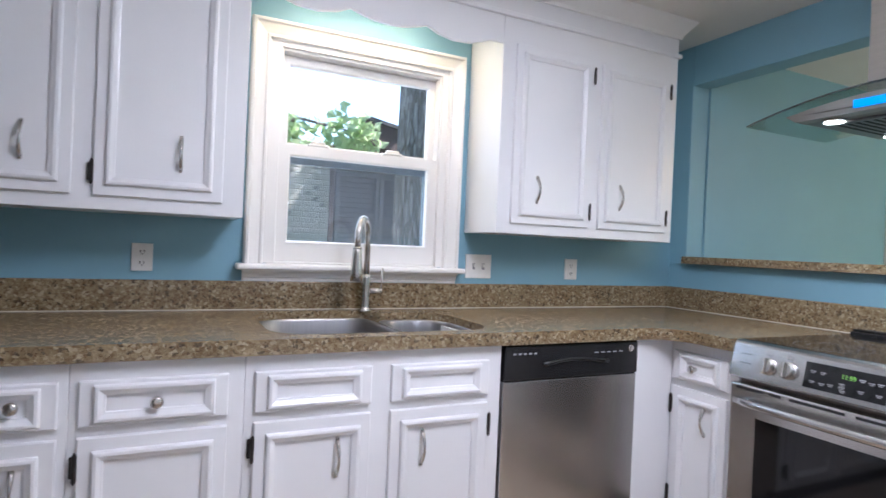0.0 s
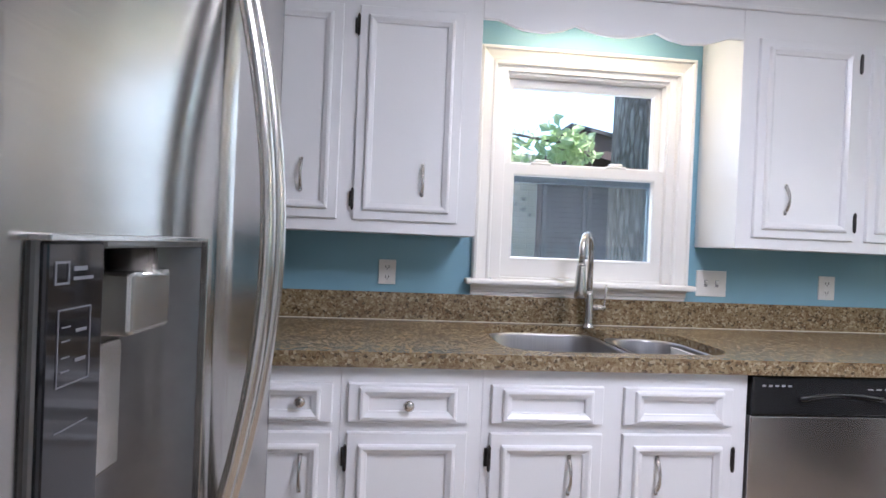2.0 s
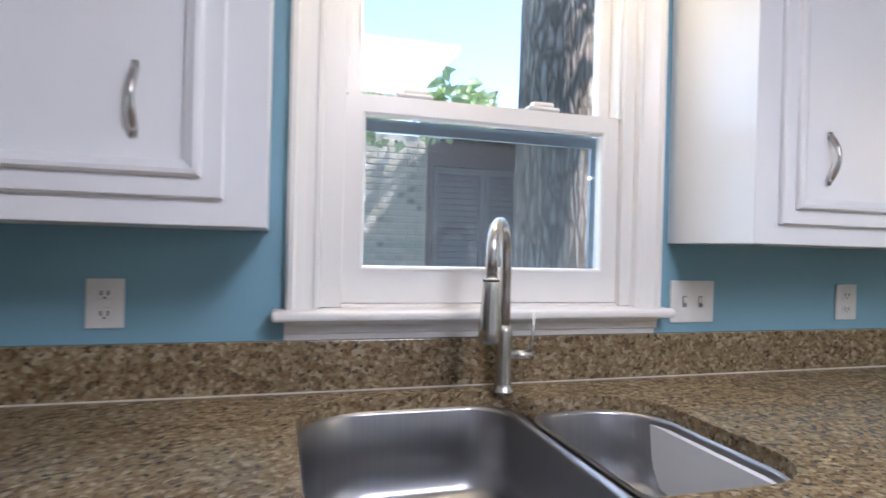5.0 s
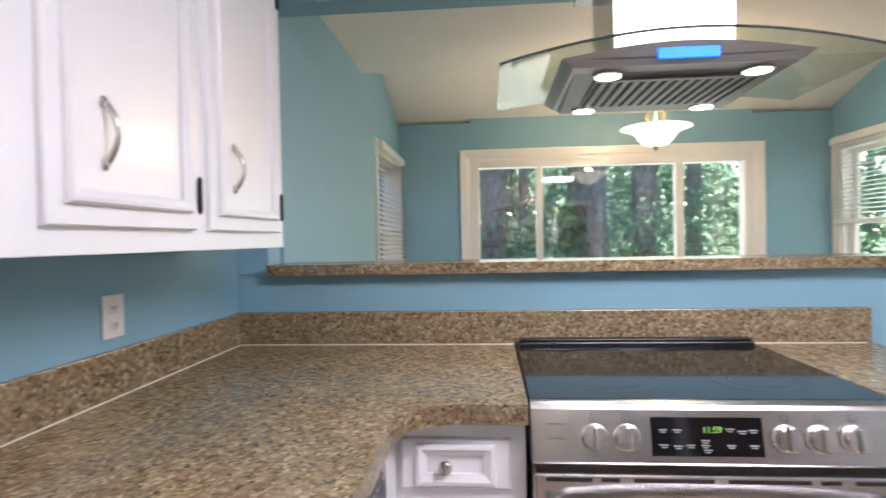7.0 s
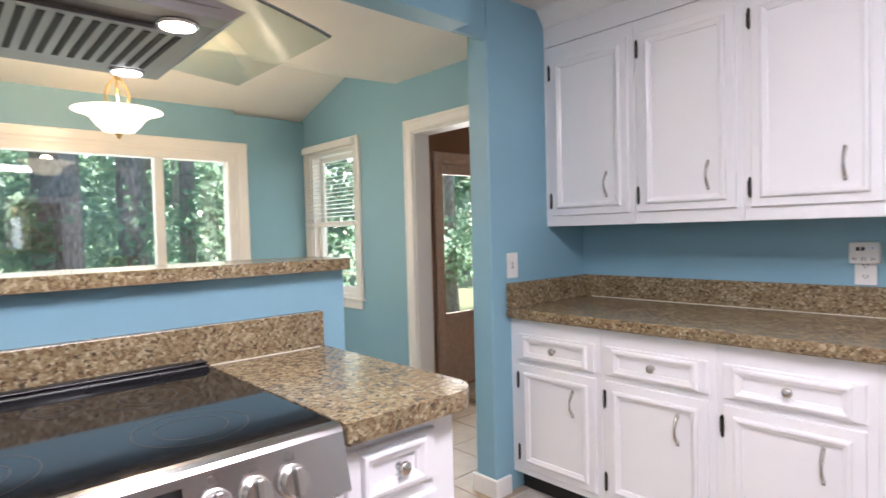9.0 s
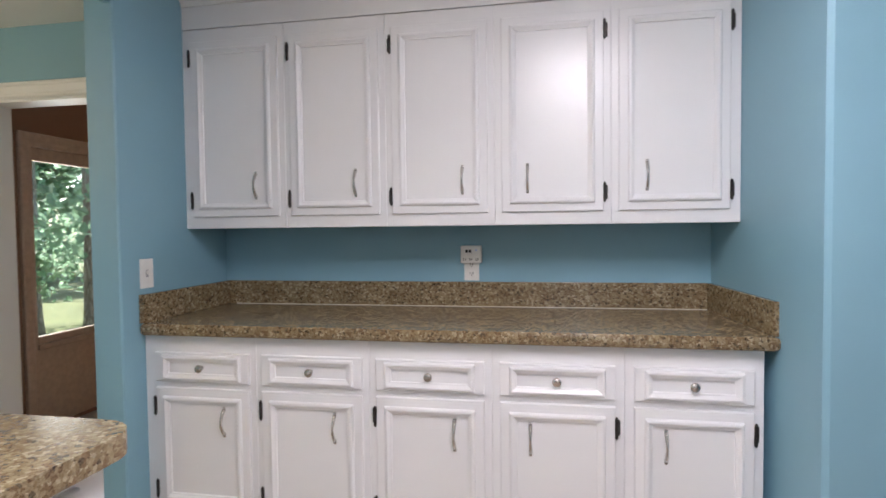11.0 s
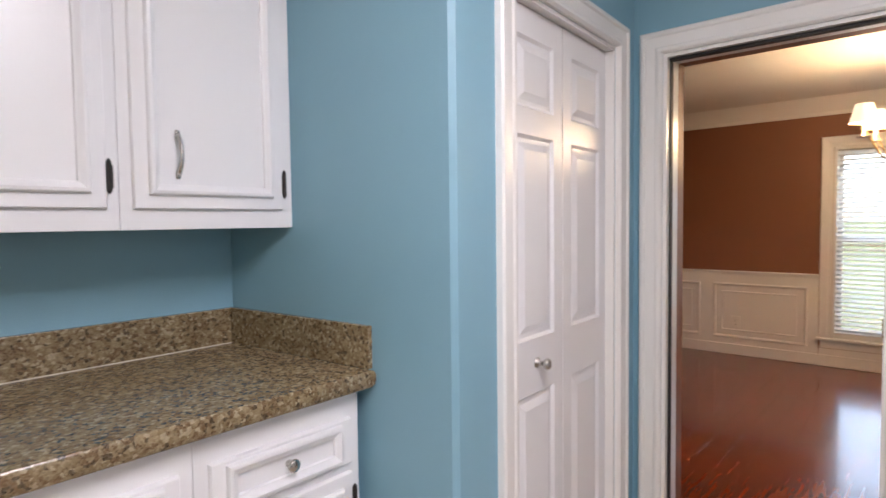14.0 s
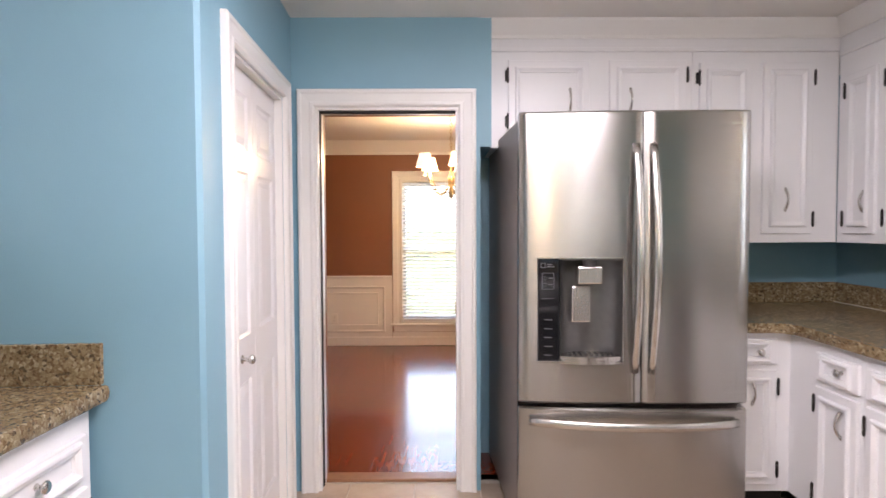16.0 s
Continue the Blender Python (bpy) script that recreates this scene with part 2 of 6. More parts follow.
def leafy(name, dark, light, through_share=0.35):
    mat, nt, bs = material(name)
    geo = nt.nodes.new("ShaderNodeNewGeometry")
    out = nt.nodes["Material Output"]
    col = ramp(nt, geo.outputs["Random Per Island"], [(0.0, dark), (1.0, light)])
    nt.links.new(col, bs.inputs["Base Color"])
    bs.inputs["Roughness"].default_value = 0.45
    tl, mx = nt.nodes.new("ShaderNodeBsdfTranslucent"), nt.nodes.new("ShaderNodeMixShader")
    nt.links.new(col, tl.inputs["Color"])
    mx.inputs["Fac"].default_value = through_share
    nt.links.new(bs.outputs["BSDF"], mx.inputs[1]), nt.links.new(tl.outputs["BSDF"], mx.inputs[2])
    nt.links.new(mx.outputs["Shader"], out.inputs["Surface"])
    return mat


WHITE = painted("cabinet_white_paint", (0.79, 0.79, 0.80), 0.30, 0.02, 0.06, 90, 0.15)
TRIM = painted("trim_white_paint", (0.80, 0.79, 0.77), 0.32, 0.02, 0.05, 90, 0.2)
BLUE = painted("wall_blue_paint", (0.225, 0.415, 0.515), 0.48, 0.04, 0.22, 260)
CEIL = painted("ceiling_white_paint", (0.78, 0.76, 0.72), 0.8, 0.03, 0.3, 180)
BROWN = painted("dining_brown_paint", (0.235, 0.095, 0.046), 0.5, 0.05, 0.2, 240)
TAN = painted("lobby_tan_paint", (0.26, 0.14, 0.085), 0.55, 0.05, 0.2, 240)
GRANITE = granite()
STEEL = brushed("brushed_steel", (0.62, 0.60, 0.57), 0.24, (2, 2, 260))
STEEL_H = brushed("brushed_steel_side_grain", (0.568, 0.559, 0.550), 0.25, (2, 2, 240))
FRIDGE = brushed("fridge_steel", (0.44, 0.425, 0.405), 0.22, (3, 3, 300), True)
NICHE = plain("dispenser_grey", (0.17, 0.165, 0.16), 0.28, 0.85, 0.06)
FRIDGE_SIDE = plain("fridge_side_grey", (0.25, 0.215, 0.20), 0.36, 0.3, 0.05)
SINK_STEEL = brushed("sink_steel", (0.365, 0.365, 0.375), 0.30, (260, 3, 3))
# Darker copy of the steel: the hood underside's shade is in the colour.
HOOD_SHADED = brushed("hood_shaded_steel", (0.255, 0.255, 0.255), 0.33, (3, 200, 3))
NICKEL = plain("satin_nickel", (0.58, 0.56, 0.53), 0.26, 1.0, 0.06)
BRONZE = plain("dark_hinge_metal", (0.045, 0.04, 0.038), 0.4, 0.8, 0.25)
BLACK = plain("black_plastic", (0.012, 0.012, 0.013), 0.25, 0.0, 0.2)
BLACK_GLASS = plain("black_glass", (0.008, 0.008, 0.009), 0.06, 0.0, 0.1)
GREY_MARK = plain("grey_print", (0.30, 0.30, 0.31), 0.5)
DARK_MARK = plain("dark_print", (0.06, 0.06, 0.06), 0.5)
PLASTIC = plain("white_plastic", (0.78, 0.77, 0.74), 0.35, 0.0, 0.03)
# Near-black: the shade in slots, gaps and kicks put into a colour.
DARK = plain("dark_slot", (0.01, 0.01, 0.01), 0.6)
GROUT = plain("pale_grout", (0.55, 0.5, 0.43), 0.8)
PANE = glass("window_glass")
PANE_DOUBLE = glass("double_window_glass", shine=0.11)
HOOD_GLASS = glass("hood_glass", (0.86, 0.93, 0.90), 0.0, 0.93)
SCREEN = mesh_screen()
BLUE_GLOW = glowing("blue_display", (0.0, 0.22, 0.85), 0.13)
GREEN_GLOW = glowing("green_digits", (0.30, 0.72, 0.12), 0.035)
LAMP_GLOW = glowing("lamp_lens", (1.0, 0.98, 0.96), 2.2)
TUBE_GLOW = glowing("tube_lens", (1.0, 0.97, 0.84), 0.8)
SHADE_GLOW = glowing("lit_shade", (1.0, 0.84, 0.55), 0.20)
BOWL_GLOW = glowing("lit_bowl", (1.0, 0.90, 0.68), 0.24)
DIFFUSER = glowing("ceiling_diffuser", (1.0, 0.97, 0.94), 1.5)
BRASS = plain("aged_brass", (0.42, 0.30, 0.15), 0.35, 0.9, 0.15)
TILE = stone("floor_tile", [(0.3, (0.28, 0.21, 0.15)), (0.6, (0.42, 0.33, 0.245)), (0.95, (0.50, 0.42, 0.33))], 0.4, 6.0, 0.2)
PLANK = wooden("red_wood_plank", (0.15, 0.022, 0.006), (0.27, 0.052, 0.014), 0.24, (1.2, 14, 14), 0.5)
BRICK = stone("pale_brick", [(0.42, (0.13, 0.115, 0.095)), (0.50, (0.36, 0.32, 0.25)), (0.95, (0.48, 0.44, 0.36))], 0.85, 9.0, 0.5, 0.6)
MORTAR = stone("mortar", [(0.3, (0.40, 0.37, 0.32)), (0.7, (0.50, 0.47, 0.42))], 0.9, 30.0)
BARK = bark()
SIDING = painted("dark_brown_siding", (0.12, 0.078, 0.066), 0.6, 0.15, 0.3, 60)
LOUVRE = painted("grey_brown_louvre", (0.15, 0.14, 0.135), 0.5, 0.15, 0.2, 60)
ROOFING = stone("roof_shingle", [(0.3, (0.05, 0.045, 0.045)), (0.7, (0.11, 0.10, 0.10))], 0.9, 40.0)
LEAF = leafy("green_leaf", (0.15, 0.25, 0.16), (0.31, 0.46, 0.30), 0.7)
# Green raised far towards white: glaring daylight is put into the leaf colour.
LEAF_LIT = leafy("lit_green_leaf", (0.46, 0.58, 0.28), (0.68, 0.77, 0.48), 0.65)
GROUND = stone("grass_ground", [(0.3, (0.04, 0.055, 0.02)), (0.7, (0.10, 0.12, 0.045))], 0.95, 2.0)
SLATE = plain("storm_door_paint", (0.50, 0.37, 0.28), 0.5)


# ---- mesh helpers ----
def thing(name, m, label, category, group="", kind=""):
    ob = new(name)
    ob.matrix_world = m
    return tagged(ob, label, category, group, kind)


def part(name, bm, mat, parent=None, label="", smooth=False, bevel=0.0, segments=2, kind=""):
    me = bpy.data.meshes.new(name)
    bmesh.ops.recalc_face_normals(bm, faces=bm.faces)
    bm.to_mesh(me)
    bm.free()
    me.materials.append(mat)
    if smooth:
        me.shade_smooth()
    ob = new(name, me)
    ob.parent = parent
    if bevel:
        md = ob.modifiers.new("bevel", "BEVEL")
        md.width, md.segments, md.limit_method, md.angle_limit = bevel, segments, "ANGLE", radians(50)
    return tagged(ob, label, kind=kind)


def cube(bm, x0, x1, y0, y1, z0, z1, bevel=0.0, seg=1):
    r = bmesh.ops.create_cube(bm, size=1.0, matrix=Matrix.LocRotScale(((x0 + x1) / 2, (y0 + y1) / 2, (z0 + z1) / 2), None, (abs(x1 - x0), abs(y1 - y0), abs(z1 - z0))))
    if bevel:
        bmesh.ops.bevel(bm, geom=list({e for v in r["verts"] for e in v.link_edges}), offset=bevel, segments=seg, affect="EDGES", profile=0.5)
    return bm


def boxes(*rows, bevel=0.0, seg=1):
    bm = bmesh.new()
    for r in rows:
        cube(bm, *r, bevel=bevel, seg=seg)
    return bm


def several(name, rows, mat, parent, bevel=0.0):
    """One part for each box."""
    for r in rows:
        part(name, boxes(r, bevel=bevel), mat, parent)


def solid(name, *rows, mat=None, label="", category="wall", bevel=0.0):
    """A piece of the setting made of boxes."""
    ob = part(name, boxes(*rows, bevel=bevel), mat, None, label)
    return tagged(ob, label, category, kind="structure")


def rings(bm, loops, closed=True, cap_first=False, cap_last=True):
    """Skin between loops of points with the same count."""
    rows = [[bm.verts.new(p) for p in loop] for loop in loops]
    n = len(rows[0])
    for a, b in zip(rows, rows[1:]):
        for i in range(n if closed else n - 1):
            j = (i + 1) % n
            bm.faces.new((a[i], a[j], b[j], b[i]))
    if cap_last:
        bm.faces.new(rows[-1])
    if cap_first:
        bm.faces.new(rows[0][::-1])
    return bm


def panel(bm, x0, x1, z0, z1, y, profile):
    """A panelled front facing -y; profile rows: inset in x, inset in z, height above y."""
    rings(bm, [[(x0 + a, y - h, z0 + b), (x1 - a, y - h, z0 + b), (x1 - a, y - h, z1 - b), (x0 + a, y - h, z1 - b)] for a, b, h in profile])
    return bm


def mitred(bm, x0, x1, z0, z1, y, profile, sill=False):
    """A mitred casing round an opening, facing -y; profile rows: inset, height."""
    loops = []
    for d, h in profile:
        lo = z0 + (d if sill else 0)
        loops.append([(x0 + d, y - h, lo), (x0 + d, y - h, z1 - d), (x1 - d, y - h, z1 - d), (x1 - d, y - h, lo)])
    return rings(bm, loops, closed=sill, cap_last=False)


def tube(bm, points, radius, n=10, caps=True):
    pts = [Vector(p) for p in points]
    radii = radius if isinstance(radius, (list, tuple)) else [radius] * len(pts)
    loops, side = [], None
    for i, p in enumerate(pts):
        way = (pts[min(i + 1, len(pts) - 1)] - pts[max(i - 1, 0)]).normalized()
        if side is None:
            side = way.orthogonal().normalized()
        side = (side - way * side.dot(way)).normalized()
        up = way.cross(side)
        loops.append([p + radii[i] * (math.cos(2 * math.pi * k / n) * side + math.sin(2 * math.pi * k / n) * up) for k in range(n)])
    return rings(bm, loops, cap_first=caps, cap_last=caps)


def lathe(bm, profile, n=20, m=Matrix()):
    """Turned shape: rows of radius, height, about z."""
    return rings(bm, [[m @ Vector((r * math.cos(2 * math.pi * k / n), r * math.sin(2 * math.pi * k / n), z)) for k in range(n)] for r, z in profile], cap_first=True)


def rounded(points, radii, seg=6):
    """A polygon with rounded corners, as 2D points."""
    out, n = [], len(points)
    for i, (p, r) in enumerate(zip(points, radii)):
        p, a, b = Vector(p), Vector(points[i - 1]), Vector(points[(i + 1) % n])
        u, w = (a - p).normalized(), (b - p).normalized()
        if r <= 0:
            out.append(tuple(p))
            continue
        half = u.angle(w) / 2
        c = p + (u + w).normalized() * (r / math.sin(half))
        s, e = p + u * (r / math.tan(half)), p + w * (r / math.tan(half))
        for k in range(seg + 1):
            v = (s - c).lerp(e - c, k / seg)
            out.append(tuple(c + v.normalized() * r))
    return out


def slab(outline, z0, z1, hole=None):
    """A flat slab with an optional hole."""
    bm = bmesh.new()
    edges = []
    for loop in (outline, hole) if hole else (outline,):
        vs = [bm.verts.new((x, y, z1)) for x, y in loop]
        edges += [bm.edges.new((vs[i], vs[(i + 1) % len(vs)])) for i in range(len(vs))]
    bmesh.ops.triangle_fill(bm, use_beauty=True, edges=edges)
    ext = bmesh.ops.extrude_face_region(bm, geom=list(bm.faces))
    bmesh.ops.translate(bm, verts=[g for g in ext["geom"] if isinstance(g, bmesh.types.BMVert)], vec=(0, 0, z0 - z1))
    return bm


def lettering(name, text, size, m, mat, parent, depth=0.0006, align="CENTER"):
    cu = bpy.data.curves.new(name, "FONT")
    cu.body, cu.size, cu.extrude, cu.align_x, cu.align_y = text, size, depth, align, "CENTER"
    cu.materials.append(mat)
    ob = new(name, cu)
    ob.parent, ob.matrix_local = parent, m
    return ob


# ---- setting ----
H = 2.375
CASING = [(0, 0), (0, 0.020), (0.006, 0.026), (0.018, 0.026), (0.024, 0.020), (0.060, 0.017), (0.068, 0.021), (0.078, 0.021), (0.086, 0.012), (0.086, 0)]
north, east, south, west = (pose(0, 0, 0, 0, 0, a) for a in (0, -90, 180, 90))

# north wall with the sink window
solid("wall_north", (-1.35, 0.545, 2.735, 2.89, 0, H), (1.335, 2.94, 2.735, 2.89, 0, H), (0.545, 1.335, 2.735, 2.89, 0, 1.05), (0.545, 1.335, 2.735, 2.89, 1.985, H), mat=BLUE, label="blue painted kitchen wall behind the sink")
# bar wall: half wall, header, jamb and pillar
solid("wall_bar", (2.81, 2.94, 0.415, 2.735, 0, 1.148), (2.81, 2.94, 2.615, 2.735, 1.148, H), (2.81, 2.94, -0.25, 2.615, 2.150, H), mat=BLUE, label="blue painted half wall with an opening above it", bevel=0.004)
solid("wall_pillar", (2.905, 3.035, -1.205, -0.450, 0, H), (2.905, 2.9395, -0.450, -0.25, 2.150, H), mat=BLUE, label="blue painted wall end beside the passage", bevel=0.006)
solid("wall_south", (0.40, 3.035, -1.36, -1.205, 0, H), mat=BLUE, label="blue painted wall behind the long cabinets")
stub = bmesh.new()
prism = [(0.548, -1.21), (0.487, -0.289), (0.471, -0.277), (0.216, -0.289), (0.220, -0.390), (0.36, -0.40), (0.41, -1.21)]
rings(stub, [[(x, y, z) for x, y in prism] for z in (0, H)], cap_first=True)
tagged(part("wall_closet_side", stub, BLUE), "blue painted closet side wall with rounded corner", "wall", kind="structure")
CLOSET = pose(0.487, -0.277, 0, 0, 0, 2.6) @ Matrix.Translation((-0.478, 0.300, 0))
solid("wall_closet_front", (-0.80, -0.545, -0.40, -0.300, 0, H), (-0.545, 0.205, -0.40, -0.300, 1.940, H), mat=BLUE, label="blue painted closet wall above the folding door").matrix_world = CLOSET
solid("wall_closet_back", (-0.86, 0.40, -1.36, -1.205, 0, H), mat=BLUE, label="blue painted closet back wall")
solid("wall_west", (-0.86, -0.735, 0.497, 0.605, 0, 1.740), (-0.86, -0.735, 0.497, 0.66, 1.740, H), (-0.86, -0.735, -0.345, -0.216, 0, H), (-0.86, -0.735, -0.216, 0.497, 1.936, H), mat=BLUE, label="blue painted wall with the dining room doorway")
solid("wall_west_recess", (-1.35, -1.22, 0.53, 2.89, 0, H), (-1.22, -0.86, 0.53, 0.605, 0, 1.740), (-1.22, -0.86, 0.53, 0.66, 1.740, H), mat=BLUE, label="blue painted wall behind the refrigerator")
solid("ceiling", (-1.35, 4.46, -1.36, 2.89, H, H + 0.12), mat=CEIL, label="flat white ceiling", category="ceiling")

# breakfast room
XE, YS_, YN_ = 5.86, -1.12, 2.605
WTOP, WLOW = 2.0, 0.76
solid("wall_breakfast_north", (2.94, 4.845, YN_, 2.76, 0, 2.75), (5.75, 6.0, YN_, 2.76, 0, 2.75), (4.845, 5.75, YN_, 2.76, 0, 0.76), (4.845, 5.75, YN_, 2.76, 1.92, 2.75), mat=BLUE, label="blue painted breakfast room wall")
solid("wall_breakfast_east", (XE, 6.0, YS_, -0.47, 0, 2.31), (XE, 6.0, 1.95, YN_, 0, 2.31), (XE, 6.0, -0.47, 1.95, 0, 0.62), (XE, 6.0, -0.47, 1.95, 1.98, 2.36), mat=BLUE, label="blue painted breakfast room wall with a wide window")
solid("wall_breakfast_south", (3.035, 3.36, YS_ - 0.14, YS_, 0, 2.75), (4.275, 5.04, YS_ - 0.14, YS_, 0, 2.75), (5.75, 6.0, YS_ - 0.14, YS_, 0, 2.75), (3.36, 4.275, YS_ - 0.14, YS_, 1.992, 2.75), (5.04, 5.75, YS_ - 0.14, YS_, 0, 0.74), (5.04, 5.75, YS_ - 0.14, YS_, 1.98, 2.75), mat=BLUE, label="blue painted breakfast room wall with a window and a doorway")
vault = bmesh.new()
prof = [(4.46, H), (5.14, 2.57), (6.05, 2.285), (6.05, 2.405), (5.14, 2.69), (4.46, H + 0.12)]
rings(vault, [[(x, y, z) for x, z in prof] for y in (-1.36, 2.85)], cap_first=True)
tagged(part("ceiling_vault", vault, CEIL), "cream ceiling rising to a ridge", "ceiling", kind="structure")

# lobby behind the breakfast room doorway
solid("wall_lobby", (2.9, 4.45, -2.82, -2.70, 0, 2.5), (4.45, 4.57, -1.52, -1.26, 0, 2.5), (4.45, 4.57, -2.82, -2.42, 0, 2.5), (4.45, 4.57, -2.42, -1.52, 1.815, 2.5), (4.45, 4.57, -2.42, -1.52, 0, 0.02), (2.78, 2.9, -2.82, -1.26, 0, 2.5), mat=TAN, label="tan painted lobby wall")
solid("ceiling_lobby", (2.78, 4.57, -2.82, -1.24, 2.42, 2.54), mat=CEIL, label="flat lobby ceiling", category="ceiling")

# dining room
XD = -4.33
solid("wall_dining_west", (XD - 0.14, XD, -3.0, -0.05, 0, 2.31), (XD - 0.14, XD, 0.93, 2.4, 0, 2.31), (XD - 0.14, XD, -0.05, 0.93, 0, 0.25), (XD - 0.14, XD, -0.05, 0.93, 1.885, 2.31), mat=BROWN, label="brown painted dining room wall with a window")
solid("wall_dining_south", (XD, -0.86, -3.0, -2.88, 0, 2.31), mat=BROWN, label="brown painted dining room wall")
solid("wall_dining_north", (XD, -1.35, 2.3, 2.42, 0, 2.31), mat=BROWN, label="brown painted dining room wall")
solid("wall_dining_east", (-0.98, -0.862, -2.88, -0.216, 0, 2.31), (-0.98, -0.862, 0.497, 0.528, 0, 2.31), (-0.98, -0.862, -0.216, 0.497, 1.936, 2.31), (-1.47, -1.352, 0.53, 2.42, 0, 2.31), (-1.352, -0.98, 0.50, 0.528, 0, 2.31), mat=BROWN, label="brown painted dining room wall with the kitchen doorway")
solid("ceiling_dining", (XD - 0.14, -0.86, -3.0, 2.42, 2.31, 2.43), mat=CEIL, label="white dining room ceiling", category="ceiling")

# floors
solid("floor", (-1.35, 6.0, -1.36, 2.89, -0.10, -0.006), (2.78, 4.57, -2.82, -1.36, -0.10, -0.006), mat=GROUT, label="tiled kitchen floor with pale joints", category="floor")
solid("floor_dining", (XD - 0.14, -0.87, -3.0, 2.42, -0.10, -0.006), mat=plain("dark_subfloor", (0.04, 0.012, 0.006), 0.6), label="red wooden dining room floor", category="floor")
solid("threshold", (-0.935, -0.845, -0.212, 0.493, -0.006, 0.012), mat=plain("threshold_wood", (0.30, 0.15, 0.075), 0.35), label="wooden strip in the doorway", category="threshold", bevel=0.004)
solid("outside_ground", (-400, 400, -400, 400, -0.9, -0.45), mat=GROUND, label="grass and leaf-covered ground", category="ground")
# Unseen slab with wide eaves, added to block the sun.
solid("roof", (-4.9, 6.5, -3.4, 3.35, 2.80, 2.9), mat=ROOFING, label="unseen roof slab added to keep the sun off the rooms", category="roof")

# baseboards
solid("baseboard", (2.888, 2.905, -0.545, -0.450, 0, 0.09), (2.888, 3.052, -0.450, -0.433, 0, 0.09), (2.94, 2.956, 0.415, 2.6, 0, 0.09), (2.81, 2.956, 0.398, 0.415, 0, 0.09), (4.37, 5.86, YS_, YS_ + 0.016, 0, 0.09), (XE - 0.016, XE, YS_ + 0.016, 2.605, 0, 0.09), (2.94, XE - 0.016, YN_ - 0.016, YN_, 0, 0.09), mat=TRIM, label="white painted baseboard", category="baseboard", bevel=0.004)


def casing(name, m, x0, x1, z0, z1, label, sill=False, jamb=0.13, profile=CASING, mat=None, width=0.086):
    """Door or window casing with jamb lining; opening x0..x1, z0..z1, wall face at y = 0, room towards -y."""
    ob = thing(name, m, label, "trim", kind="structure")
    bm = bmesh.new()
    mitred(bm, x0 - width, x1 + width, z0 - (width if sill else 0), z1 + width, 0, profile, sill)
    part("casing", bm, mat or TRIM, ob)
    rows = [(x0 - 0.004, x0 + 0.014, 0.001, jamb, z0, z1), (x1 - 0.014, x1 + 0.004, 0.001, jamb, z0, z1), (x0 + 0.014, x1 - 0.014, 0.001, jamb, z1 - 0.014, z1 + 0.004)]
    if sill:
        rows.append((x0 + 0.014, x1 - 0.014, 0.001, jamb, z0 - 0.004, z0 + 0.014))
    part("jamb", boxes(*rows), mat or TRIM, ob)
    return ob


frame_dining = casing("door_frame_dining", pose(-0.735, 0, 0, 0, 0, 90), -0.216, 0.497, 0, 1.936, "white moulded casing of the dining room doorway")
part("track", boxes((-0.20, 0.482, 0.02, 0.05, 1.911, 1.921), (-0.2015, -0.1975, 0.03, 0.06, 0.01, 1.91)), DARK, frame_dining, "dark sliding door track")
part("strike_plate", boxes((0.478, 0.4835, 0.04, 0.06, 0.90, 0.96), bevel=0.001), BRASS, frame_dining, "small brass strike plate")
casing("door_frame_closet", CLOSET @ pose(0, -0.300, 0, 0, 0, 180), -0.205, 0.545, 0, 1.940, "white moulded casing of the closet", jamb=0.09)
casing("door_frame_lobby", pose(0, YS_, 0, 0, 0, 180), -4.275, -3.36, 0, 1.992, "cream moulded casing of the lobby doorway", jamb=0.14)

# closet folding door
fold = thing("door_closet", CLOSET @ pose(0, -0.350, 0, 0, 0, 180), "white six-panel folding closet door, closed", "door", kind="structure")
DP = [(0, 0, 0), (0, 0, 0.001), (0.010, 0.010, -0.008), (0.022, 0.022, -0.008), (0.045, 0.045, 0.001)]
for n, (a, b) in enumerate(((-0.190, 0.167), (0.172, 0.529))):
    leaf = bmesh.new()
    xs, zs = (a, a + 0.062, b - 0.062, b), (0.012, 0.20, 0.76, 0.93, 1.55, 1.63, 1.84, 1.924)
    for i in range(3):
        for j in range(7):
            if i == 1 and j in (1, 3, 5):
                panel(leaf, xs[1], xs[2], zs[j], zs[j + 1], -0.017, [(p, q, h) for p, q, h in DP])
            else:
                vs = [leaf.verts.new(p) for p in ((xs[i], -0.017, zs[j]), (xs[i + 1], -0.017, zs[j]), (xs[i + 1], -0.017, zs[j + 1]), (xs[i], -0.017, zs[j + 1]))]
                leaf.faces.new(vs)
    for x in (a, b):
        leaf.faces.new([leaf.verts.new(p) for p in ((x, -0.017, zs[0]), (x, -0.017, zs[-1]), (x, 0.017, zs[-1]), (x, 0.017, zs[0]))])
    leaf.faces.new([leaf.verts.new(p) for p in ((a, 0.017, zs[0]), (b, 0.017, zs[0]), (b, 0.017, zs[-1]), (a, 0.017, zs[-1]))])
    bmesh.ops.remove_doubles(leaf, verts=leaf.verts, dist=0.0003)
    lf = part("leaf", leaf, WHITE, fold)
    if n == 0:
        kb = bmesh.new()
        lathe(kb, [(0.017, 0.0), (0.017, 0.003), (0.008, 0.006), (0.007, 0.022), (0.014, 0.028), (0.018, 0.036), (0.016, 0.044), (0.008, 0.048)], 18, pose(-0.012, -0.017, 0.852, 90, 0, 0))
        part("door_knob", kb, NICKEL, lf, "satin nickel knob", True)
